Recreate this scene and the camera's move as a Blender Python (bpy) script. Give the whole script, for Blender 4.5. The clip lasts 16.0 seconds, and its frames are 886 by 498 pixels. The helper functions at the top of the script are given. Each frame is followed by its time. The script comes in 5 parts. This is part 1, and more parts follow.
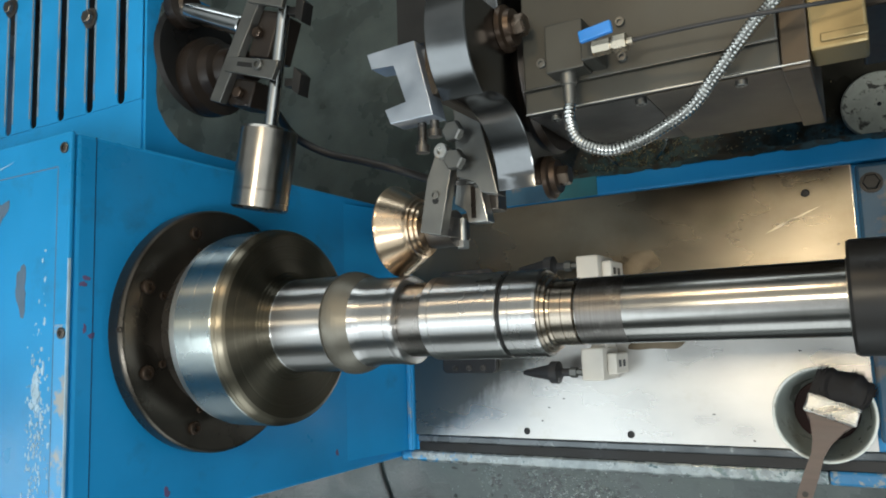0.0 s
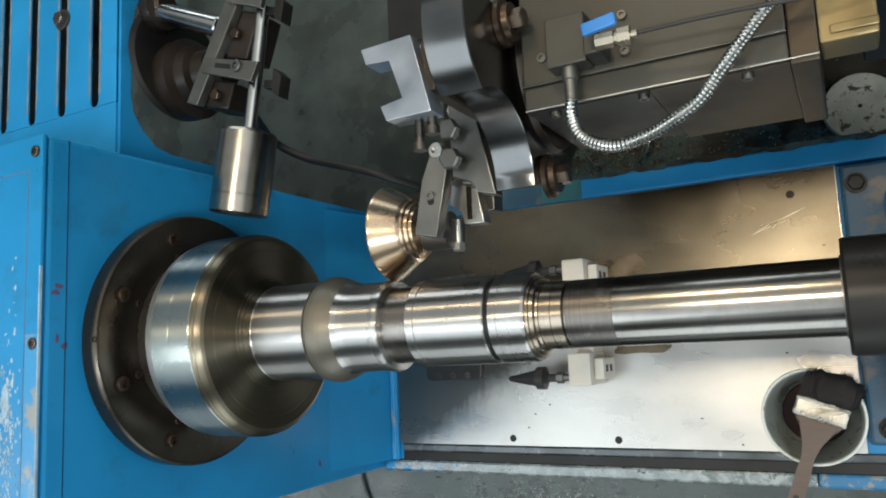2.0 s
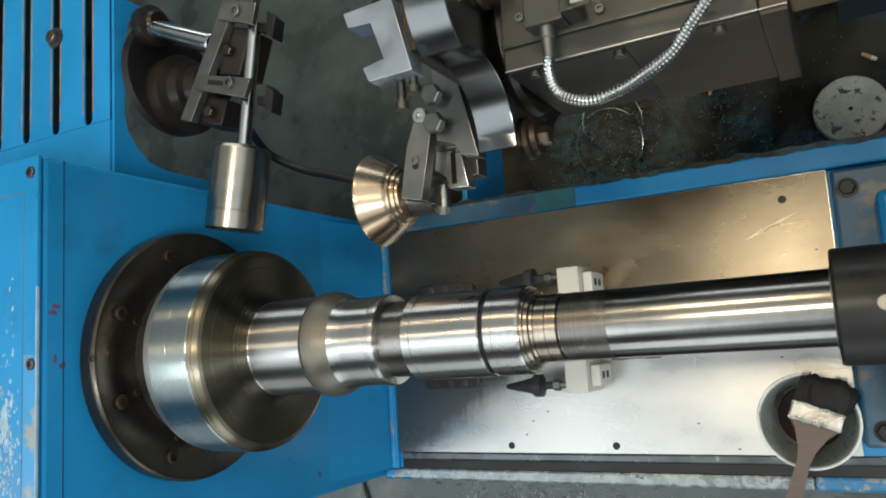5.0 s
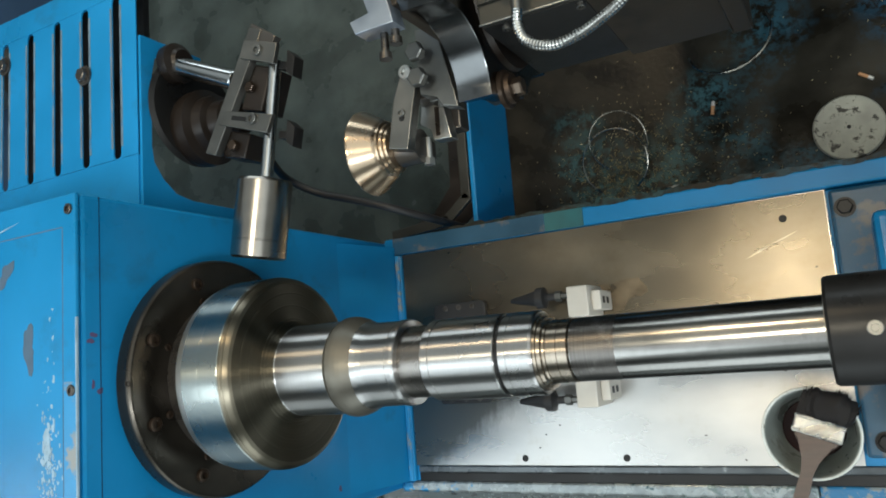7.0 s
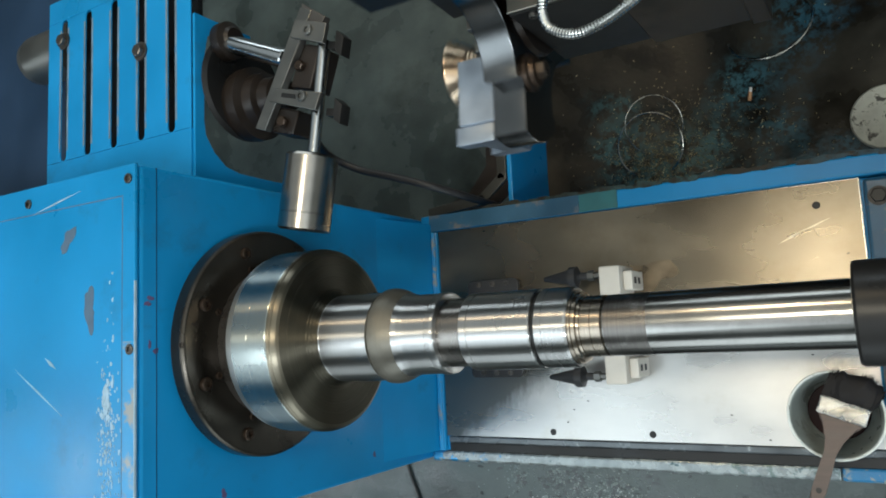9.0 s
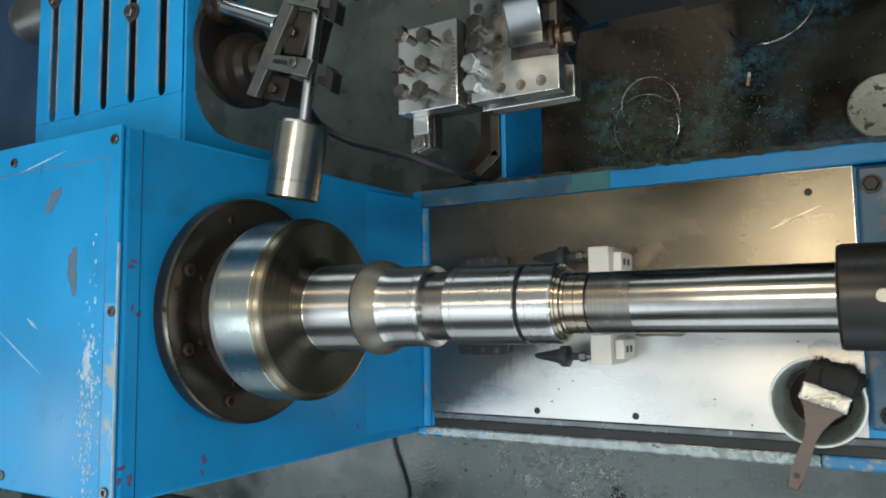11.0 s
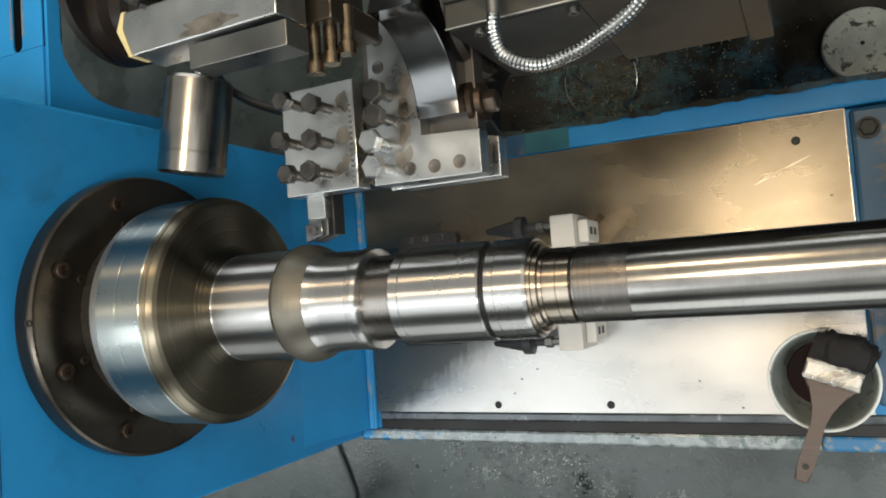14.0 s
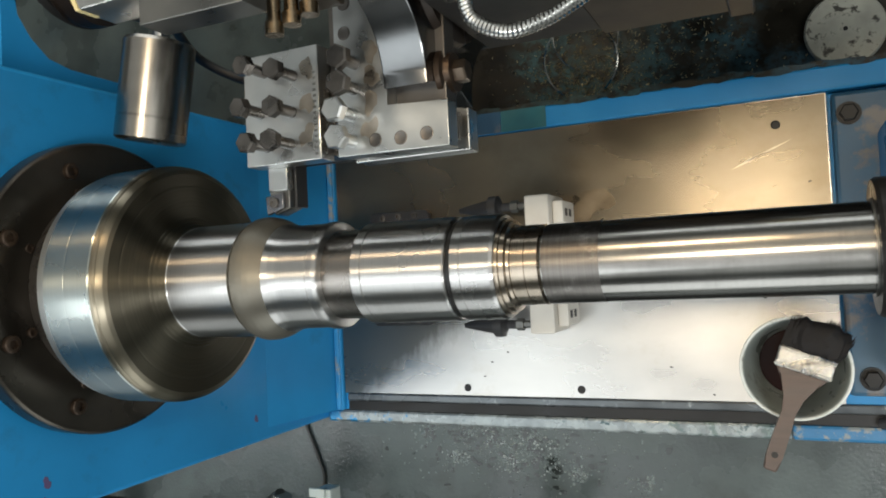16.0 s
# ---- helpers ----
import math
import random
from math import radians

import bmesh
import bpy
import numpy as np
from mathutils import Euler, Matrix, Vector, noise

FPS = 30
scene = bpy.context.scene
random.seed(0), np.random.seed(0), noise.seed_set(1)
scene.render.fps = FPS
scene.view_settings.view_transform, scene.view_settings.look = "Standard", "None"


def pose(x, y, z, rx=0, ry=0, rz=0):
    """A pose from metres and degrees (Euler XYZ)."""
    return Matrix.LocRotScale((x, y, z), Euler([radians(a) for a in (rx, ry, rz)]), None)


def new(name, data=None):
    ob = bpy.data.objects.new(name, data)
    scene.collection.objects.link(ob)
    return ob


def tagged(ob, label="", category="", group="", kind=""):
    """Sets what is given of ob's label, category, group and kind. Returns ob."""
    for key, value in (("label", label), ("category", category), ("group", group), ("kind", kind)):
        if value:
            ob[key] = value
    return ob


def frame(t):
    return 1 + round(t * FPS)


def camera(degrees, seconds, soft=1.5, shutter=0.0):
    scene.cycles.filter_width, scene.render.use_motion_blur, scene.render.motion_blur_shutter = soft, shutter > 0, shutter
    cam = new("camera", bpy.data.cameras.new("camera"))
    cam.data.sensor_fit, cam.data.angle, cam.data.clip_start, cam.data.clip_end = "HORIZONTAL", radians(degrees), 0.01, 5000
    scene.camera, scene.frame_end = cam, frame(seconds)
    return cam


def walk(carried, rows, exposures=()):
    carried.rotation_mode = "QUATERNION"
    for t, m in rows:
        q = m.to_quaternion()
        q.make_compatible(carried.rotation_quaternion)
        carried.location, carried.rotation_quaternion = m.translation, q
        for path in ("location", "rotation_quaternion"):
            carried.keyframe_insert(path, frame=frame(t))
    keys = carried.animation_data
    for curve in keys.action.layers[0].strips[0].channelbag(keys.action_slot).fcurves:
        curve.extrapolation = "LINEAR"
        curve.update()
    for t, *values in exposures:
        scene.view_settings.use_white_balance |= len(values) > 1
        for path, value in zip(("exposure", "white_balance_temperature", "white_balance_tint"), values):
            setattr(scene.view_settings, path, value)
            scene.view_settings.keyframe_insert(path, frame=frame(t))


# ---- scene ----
cam = camera(61.11, 16.0, soft=1.8, shutter=0.5)
# seconds, place of the eye, turn in degrees
PATH = [
    (0, 0.8587, 0.1768, 1.3506, 5.882, 30.212, -2.199),
    (0.5, 0.8507, 0.1718, 1.3446, 5.768, 29.405, -2.024),
    (1, 0.8496, 0.1725, 1.3441, 6.090, 29.819, -3.019),
    (1.5, 0.8454, 0.1678, 1.3415, 6.622, 29.459, -2.384),
    (2, 0.8409, 0.1735, 1.3355, 6.157, 28.691, -2.958),
    (2.5, 0.8456, 0.1694, 1.3303, 6.456, 28.146, -1.881),
    (3, 0.8502, 0.1625, 1.3335, 6.341, 28.056, -1.691),
    (5.5, 0.8494, 0.1989, 1.3460, 5.410, 29.095, -4.887),
    (6, 0.8552, 0.2045, 1.3642, 6.618, 29.610, -4.964),
    (6.5, 0.8598, 0.2006, 1.3803, 6.524, 29.490, -3.911),
    (7, 0.8695, 0.2098, 1.3929, 5.673, 29.336, -5.040),
    (7.5, 0.8799, 0.2077, 1.4163, 5.680, 30.164, -4.519),
    (8, 0.8814, 0.2053, 1.4276, 5.867, 30.530, -3.930),
    (8.5, 0.8775, 0.2018, 1.4347, 5.804, 30.802, -2.462),
    (9, 0.8751, 0.1994, 1.4379, 5.164, 31.279, -3.034),
    (11.5, 0.8835, 0.1867, 1.4099, 4.238, 30.536, -0.694),
    (12, 0.8574, 0.1921, 1.3747, 2.416, 29.467, -2.355),
    (12.5, 0.8380, 0.1900, 1.3339, 0.069, 28.654, -3.010),
    (13, 0.7967, 0.1879, 1.2825, -0.306, 27.164, -2.448),
    (13.5, 0.7728, 0.1923, 1.2591, 0.257, 26.114, -3.392),
    (14, 0.7692, 0.2083, 1.2530, 1.262, 25.940, -4.510),
    (14.5, 0.7680, 0.2071, 1.2416, 0.681, 25.496, -4.125),
    (15, 0.7713, 0.2113, 1.2265, 0.367, 24.706, -4.746),
    (15.5, 0.7705, 0.2100, 1.2190, 0.384, 23.935, -4.158),
    (16, 0.7676, 0.2010, 1.2189, 0.624, 24.371, -3.106),
]
walk(cam, [(t, pose(x, y, z, rx, ry, rz)) for t, x, y, z, rx, ry, rz in PATH],
     exposures=[(0, 0.49, 6330, 7), (3, 0.49, 6440, 8), (6, 0.44, 6340, 6), (8, 0.44, 6100, 5), (9.2, 0.43, 6070, 5), (11.5, 0.46, 6250, 7), (12.6, 0.49, 6560, 10), (13.5, 0.52, 6720, 11), (16, 0.50, 6660, 10)])

# ---- world and light ----
world = bpy.data.worlds.new("world")
scene.world = world
world.use_nodes = True
world.node_tree.nodes["Background"].inputs["Color"].default_value = (0.62, 0.72, 0.78, 1)
world.node_tree.nodes["Background"].inputs["Strength"].default_value = 0.25


def area_lamp(name, m, sx, sy, watts, colour):
    data = bpy.data.lights.new(name, "AREA")
    data.shape, data.size, data.size_y, data.energy, data.color = "RECTANGLE", sx, sy, watts, colour
    ob = new(name, data)
    ob.matrix_world = m
    return ob


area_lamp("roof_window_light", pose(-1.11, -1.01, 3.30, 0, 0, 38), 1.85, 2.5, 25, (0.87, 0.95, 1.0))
# dim panel added to grade the bright patch on the cover plate
area_lamp("plate_fill_light", pose(0.30, -0.82, 3.30, 0, 0, 0), 1.3, 1.5, 3.0, (0.97, 0.98, 1.0))
area_lamp("strip_lamp_light_far", pose(-3.7, -0.75, 3.30, 0, 0, 0), 1.6, 0.9, 27, (0.92, 0.98, 1.0))
# weak wide panel added as warm fill at the back right
area_lamp("warm_fill_light", pose(1.2, 1.35, 3.3, 0, 0, 0), 2.6, 1.5, 2, (1.0, 0.76, 0.44))
area_lamp("work_lamp_light", pose(0.66, 0.42, 3.0, 0, 0, 0), 0.42, 0.24, 14, (1.0, 0.84, 0.62))
# unseen panel added to brighten the headstock face and front floor
area_lamp("headstock_fill_light", pose(2.3, -0.9, 3.30, 0, 0, 0), 1.4, 0.5, 36, (0.95, 0.98, 1.0))
area_lamp("bulb_light", pose(0.3, 2.3, 3.30, 0, 0, 0), 0.30, 0.30, 18, (1.0, 0.72, 0.42))
# huge overhead panel added as ambient fill; no such roof opening is known
area_lamp("ambient_fill_light", pose(0.0, 0.5, 3.95, 0, 0, 0), 8.0, 8.0, 50, (0.93, 0.98, 0.98))
# second fill panel, set where the cover plate doesn't mirror it
area_lamp("side_fill_light", pose(3.7, 0.5, 3.90, 0, 0, 0), 4.2, 9.0, 62, (0.93, 0.98, 0.98))
# low unseen panel added to light headstock face, shaft and floor from the front
area_lamp("front_fill_light", pose(1.8, -4.9, 1.0, 90, 0, 0), 6.0, 2.4, 62, (0.90, 0.97, 1.0))
area_lamp("window_light", pose(-0.8, 5.9, 1.9, -90, 0, 0), 5.0, 1.2, 38, (0.90, 0.97, 1.0))


# ---- materials ----
def material(name, base, rough=0.5, metal=0.0, vary=0.15, scale=8.0, bump=0.05, bump_scale=60.0, stretch=(1, 1, 1),
             stain=None, stain_at=0.62, stain_scale=5.0, spec=0.5, rough_vary=0.12, turned=0.0, stain_soft=0.06, lines=0.0, line_scale=420.0):
    m = bpy.data.materials.new(name)
    m.use_nodes = True
    nt = m.node_tree
    b = nt.nodes["Principled BSDF"]
    L = nt.links.new
    co = nt.nodes.new("ShaderNodeTexCoord")
    mp = nt.nodes.new("ShaderNodeMapping")
    mp.inputs["Scale"].default_value = stretch
    L(co.outputs["Object"], mp.inputs["Vector"])
    n1 = nt.nodes.new("ShaderNodeTexNoise")
    n1.inputs["Scale"].default_value, n1.inputs["Detail"].default_value = scale, 6
    L(mp.outputs[0], n1.inputs["Vector"])
    n2 = nt.nodes.new("ShaderNodeTexNoise")
    n2.inputs["Scale"].default_value, n2.inputs["Detail"].default_value = bump_scale, 4
    L(mp.outputs[0], n2.inputs["Vector"])
    r1 = nt.nodes.new("ShaderNodeMapRange")
    r1.inputs[1].default_value, r1.inputs[2].default_value = 0.3, 0.7
    r1.inputs[3].default_value, r1.inputs[4].default_value = 1 - vary, 1 + vary
    L(n1.outputs[0], r1.inputs[0])
    mul = nt.nodes.new("ShaderNodeMix")
    mul.data_type, mul.blend_type = "RGBA", "MULTIPLY"
    mul.inputs[0].default_value = 1.0
    mul.inputs[6].default_value = (*base, 1)
    L(r1.outputs[0], mul.inputs[7])
    out = mul.outputs[2]
    if stain:
        n3 = nt.nodes.new("ShaderNodeTexNoise")
        n3.inputs["Scale"].default_value, n3.inputs["Detail"].default_value = stain_scale, 8
        n3.inputs["Roughness"].default_value = 0.65
        L(co.outputs["Object"], n3.inputs["Vector"])
        cr = nt.nodes.new("ShaderNodeMapRange")
        cr.inputs[1].default_value, cr.inputs[2].default_value = stain_at, stain_at + stain_soft
        L(n3.outputs[0], cr.inputs[0])
        mx = nt.nodes.new("ShaderNodeMix")
        mx.data_type = "RGBA"
        mx.inputs[7].default_value = (*stain, 1)
        L(cr.outputs[0], mx.inputs[0])
        L(out, mx.inputs[6])
        out = mx.outputs[2]
    if lines:  # fine tool marks: along x on a shaft, along the radius on a face
        sp = nt.nodes.new("ShaderNodeSeparateXYZ")
        L(co.outputs["Object"], sp.inputs[0])
        flat = nt.nodes.new("ShaderNodeCombineXYZ")
        L(sp.outputs[1], flat.inputs[1])
        L(sp.outputs[2], flat.inputs[2])
        ln = nt.nodes.new("ShaderNodeVectorMath")
        ln.operation = "LENGTH"
        L(flat.outputs[0], ln.inputs[0])
        ad = nt.nodes.new("ShaderNodeMath")
        L(sp.outputs[0], ad.inputs[0])
        L(ln.outputs["Value"], ad.inputs[1])
        n4 = nt.nodes.new("ShaderNodeTexNoise")
        n4.noise_dimensions = "1D"
        n4.inputs["Scale"].default_value, n4.inputs["Detail"].default_value, n4.inputs["Roughness"].default_value = line_scale, 5, 0.7
        L(ad.outputs[0], n4.inputs["W"])
        r4 = nt.nodes.new("ShaderNodeMapRange")
        r4.inputs[1].default_value, r4.inputs[2].default_value = 0.3, 0.7
        r4.inputs[3].default_value, r4.inputs[4].default_value = 1 - lines, 1 + lines
        L(n4.outputs[0], r4.inputs[0])
        mk = nt.nodes.new("ShaderNodeMix")
        mk.data_type, mk.blend_type = "RGBA", "MULTIPLY"
        mk.inputs[0].default_value = 1.0
        L(out, mk.inputs[6])
        L(r4.outputs[0], mk.inputs[7])
        out = mk.outputs[2]
    L(out, b.inputs["Base Color"])
    r2 = nt.nodes.new("ShaderNodeMapRange")
    r2.inputs[1].default_value, r2.inputs[2].default_value = 0.3, 0.7
    r2.inputs[3].default_value, r2.inputs[4].default_value = max(rough - rough_vary, 0.03), rough + rough_vary
    L(n1.outputs[0], r2.inputs[0])
    L(r2.outputs[0], b.inputs["Roughness"])
    b.inputs["Metallic"].default_value = metal
    b.inputs["Specular IOR Level"].default_value = spec
    if turned:
        tg = nt.nodes.new("ShaderNodeTangent")
        tg.direction_type, tg.axis = "RADIAL", "X"
        L(tg.outputs[0], b.inputs["Tangent"])
        b.inputs["Anisotropic"].default_value = turned
        b.inputs["Anisotropic Rotation"].default_value = 0.25
    if bump:
        bp = nt.nodes.new("ShaderNodeBump")
        bp.inputs["Strength"].default_value, bp.inputs["Distance"].default_value = bump, 0.002
        L(n2.outputs[0], bp.inputs["Height"])
        L(bp.outputs[0], b.inputs["Normal"])
    return m


M_BLUE = material("blue_paint", (0.014, 0.225, 0.50), 0.38, 0, 0.14, 5, 0.06, 90, stain=(0.020, 0.105, 0.19), stain_at=0.58, stain_scale=9, stain_soft=0.30, spec=0.35)
M_TURNED = material("turned_steel", (0.49, 0.48, 0.465), 0.29, 1, 0.06, 9, 0.0, 240, rough_vary=0.03, turned=1.0, lines=0.05)
M_BAR = material("bar_steel", (0.33, 0.32, 0.30), 0.22, 1, 0.14, 8, 0.0, 200, rough_vary=0.05, turned=0.45, stain=(0.22, 0.21, 0.195), stain_at=0.50, stain_scale=14, stain_soft=0.22, lines=0.05, line_scale=500)


def plate_steel():
    """Brushed steel whose headstock end is dulled by a film of oil with a ragged slanting edge."""
    m = material("plate_steel", (0.50, 0.49, 0.47), 0.30, 1, 0.12, 5, 0.05, 160, stretch=(1, 2, 1), rough_vary=0.08, stain=(0.42, 0.39, 0.34), stain_at=0.56, stain_scale=6, stain_soft=0.2)
    nt = m.node_tree
    L = nt.links.new
    b = nt.nodes["Principled BSDF"]
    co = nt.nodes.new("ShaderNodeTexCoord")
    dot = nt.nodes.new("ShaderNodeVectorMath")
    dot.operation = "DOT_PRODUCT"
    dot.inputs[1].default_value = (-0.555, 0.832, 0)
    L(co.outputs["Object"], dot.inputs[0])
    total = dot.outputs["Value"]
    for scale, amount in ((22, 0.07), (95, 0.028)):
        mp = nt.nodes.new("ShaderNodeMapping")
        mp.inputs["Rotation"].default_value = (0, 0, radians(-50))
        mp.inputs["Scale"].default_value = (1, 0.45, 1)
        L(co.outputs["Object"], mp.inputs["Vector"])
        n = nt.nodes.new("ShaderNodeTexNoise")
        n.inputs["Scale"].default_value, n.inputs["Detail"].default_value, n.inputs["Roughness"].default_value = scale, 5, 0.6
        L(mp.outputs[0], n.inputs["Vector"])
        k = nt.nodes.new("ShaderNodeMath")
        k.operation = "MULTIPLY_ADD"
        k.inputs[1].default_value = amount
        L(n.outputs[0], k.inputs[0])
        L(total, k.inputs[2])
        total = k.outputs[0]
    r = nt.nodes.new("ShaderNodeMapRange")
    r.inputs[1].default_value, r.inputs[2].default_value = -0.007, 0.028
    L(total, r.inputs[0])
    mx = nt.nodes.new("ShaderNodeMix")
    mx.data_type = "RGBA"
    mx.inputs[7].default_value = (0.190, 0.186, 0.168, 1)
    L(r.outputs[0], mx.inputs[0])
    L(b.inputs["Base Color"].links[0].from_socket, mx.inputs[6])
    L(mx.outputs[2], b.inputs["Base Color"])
    return m


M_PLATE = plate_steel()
M_DARK = material("dark_oiled_steel", (0.12, 0.11, 0.10), 0.35, 0.8, 0.3, 12, 0.1, 90)
M_GREY = material("grey_machined_steel", (0.165, 0.165, 0.155), 0.38, 0.9, 0.25, 14, 0.06, 120)
M_BRIGHT = material("bright_machined_steel", (0.485, 0.49, 0.475), 0.33, 1, 0.14, 20, 0.06, 150)
M_FLOOR = material("oily_floor", (0.066, 0.084, 0.080), 0.29, 0, 0.45, 6, 0.30, 130, stain=(0.034, 0.041, 0.036), stain_at=0.53, stain_scale=6.5, stain_soft=0.28, rough_vary=0.18)
M_BRASS = material("bronze", (0.66, 0.51, 0.36), 0.28, 1, 0.08, 20, 0.0, 200, rough_vary=0.03, turned=0.85)
M_BLACK = material("black_rubber", (0.018, 0.018, 0.019), 0.52, 0, 0.2, 20, 0.05, 100)
M_RUST = material("oily_brown_iron", (0.019, 0.014, 0.011), 0.34, 0.3, 0.4, 10, 0.15, 60)
M_WHITE = material("off_white_plastic", (0.64, 0.60, 0.53), 0.5, 0, 0.08, 14, 0.04, 90)
M_WOOD = material("brush_wood", (0.092, 0.062, 0.048), 0.5, 0, 0.25, 25, 0.1, 120, stretch=(0.4, 4, 4))
M_WALL = material("workshop_wall", (0.42, 0.43, 0.42), 0.8, 0, 0.15, 1.5, 0.1, 20)
M_DARKBLUE = material("dark_blue_paint", (0.008, 0.028, 0.065), 0.45, 0, 0.2, 6, 0.06, 90)
M_OLDBLUE = material("chipped_blue_paint", (0.028, 0.095, 0.165), 0.42, 0, 0.25, 8, 0.15, 60, stain=(0.15, 0.14, 0.135), stain_at=0.55, stain_scale=13, stain_soft=0.08)
M_TEAL = material("old_green_paint", (0.02, 0.12, 0.13), 0.5, 0, 0.25, 14, 0.08, 90)


def rail_paint():
    """Bare scuffed metal; blue paint left at the headstock end, green-grey flakes towards the tailstock."""
    m = material("worn_rail_paint", (0.24, 0.27, 0.275), 0.26, 0.45, 0.35, 40, 0.5, 140, rough_vary=0.14)
    nt = m.node_tree
    L = nt.links.new
    b = nt.nodes["Principled BSDF"]
    co = nt.nodes.new("ShaderNodeTexCoord")
    sp = nt.nodes.new("ShaderNodeSeparateXYZ")
    L(co.outputs["Object"], sp.inputs[0])
    out = b.inputs["Base Color"].links[0].from_socket
    for scale, slope, base, at, colour in ((30, -1.1, 0.04, 0.50, (0.025, 0.20, 0.40, 1)), (36, 0.36, -0.32, 0.47, (0.13, 0.170, 0.165, 1)), (60, 0.05, 0.0, 0.64, (0.05, 0.09, 0.10, 1))):
        n = nt.nodes.new("ShaderNodeTexNoise")
        n.inputs["Scale"].default_value, n.inputs["Detail"].default_value, n.inputs["Roughness"].default_value = scale, 8, 0.65
        L(co.outputs["Object"], n.inputs["Vector"])
        k = nt.nodes.new("ShaderNodeMath")
        k.operation = "MULTIPLY_ADD"
        k.inputs[1].default_value, k.inputs[2].default_value = slope, base
        L(sp.outputs[0], k.inputs[0])
        a = nt.nodes.new("ShaderNodeMath")
        L(n.outputs[0], a.inputs[0])
        L(k.outputs[0], a.inputs[1])
        r = nt.nodes.new("ShaderNodeMapRange")
        r.inputs[1].default_value, r.inputs[2].default_value = at, at + 0.03
        L(a.outputs[0], r.inputs[0])
        mx = nt.nodes.new("ShaderNodeMix")
        mx.data_type = "RGBA"
        mx.inputs[7].default_value = colour
        L(r.outputs[0], mx.inputs[0])
        L(out, mx.inputs[6])
        out = mx.outputs[2]
    L(out, b.inputs["Base Color"])
    return m


M_WORN = rail_paint()
M_PRIMER = material("grey_primer", (0.085, 0.135, 0.200), 0.6, 0, 0.15, 30, 0.05, 120, spec=0.2)
M_SCUFF = material("scuffed_paint", (0.30, 0.43, 0.54), 0.6, 0, 0.25, 40, 0.05, 120)
M_RED = material("faded_red_paint", (0.10, 0.07, 0.16), 0.5, 0, 0.2, 40, 0.0, 120)
M_STAIN = material("oil_film", (0.155, 0.125, 0.088), 0.34, 1, 0.25, 30, 0.03, 120)
M_FLANGE = material("oily_flange_steel", (0.082, 0.072, 0.060), 0.32, 0.9, 0.35, 9, 0.02, 90, rough_vary=0.08)
M_CHUCK = material("polished_chuck_steel", (0.40, 0.43, 0.41), 0.27, 1, 0.05, 9, 0.0, 240, rough_vary=0.03, turned=1.0, lines=0.04)
M_BAND = material("waxed_steel", (0.175, 0.163, 0.135), 0.48, 0.8, 0.10, 20, 0.02, 200, turned=0.4)
M_BANDB = material("brown_stained_steel", (0.42, 0.36, 0.29), 0.28, 1, 0.15, 12, 0.0, 200, rough_vary=0.03, turned=0.9, lines=0.07)
M_NECK = material("dark_turned_steel", (0.26, 0.24, 0.22), 0.28, 1, 0.12, 12, 0.0, 200, rough_vary=0.03, turned=0.7)
M_BLACKSTEEL = material("black_oxide_steel", (0.017, 0.0165, 0.016), 0.36, 0.15, 0.25, 12, 0.03, 120, spec=0.25)
# black for oily parts; also stands for shade in holes, slots and grooves
M_OILSHADE = material("black_oil_and_shade", (0.012, 0.012, 0.012), 0.38, 0, 0.3, 12, 0.08, 60, spec=0.3)
M_CUP = material("cup_plastic", (0.26, 0.29, 0.27), 0.34, 0, 0.2, 18, 0.06, 90, stain=(0.17, 0.18, 0.155), stain_at=0.55, stain_scale=34, stain_soft=0.1)
M_CUPRIM = material("cup_rim_plastic", (0.62, 0.65, 0.61), 0.36, 0, 0.15, 30, 0.05, 90, stain=(0.16, 0.16, 0.14), stain_at=0.60, stain_scale=60)
M_OIL = material("dark_oil", (0.014, 0.003, 0.002), 0.25, 0, 0.3, 10, 0.0, spec=0.1)
M_FERRULE = material("tin_ferrule", (0.34, 0.335, 0.31), 0.30, 1, 0.5, 40, 0.9, 130)
M_CHROME = material("chrome", (0.52, 0.53, 0.53), 0.15, 1, 0.10, 20, 0.0, rough_vary=0.06)
M_CYL = material("worn_cylinder_steel", (0.33, 0.305, 0.27), 0.25, 1, 0.12, 9, 0.0, 160, stretch=(0.6, 2.5, 0.6), rough_vary=0.05)
M_DARKGREY = material("oily_grey_steel", (0.043, 0.043, 0.037), 0.42, 0.3, 0.3, 8, 0.05, 90, stain=(0.035, 0.026, 0.018), stain_at=0.62, stain_scale=9)


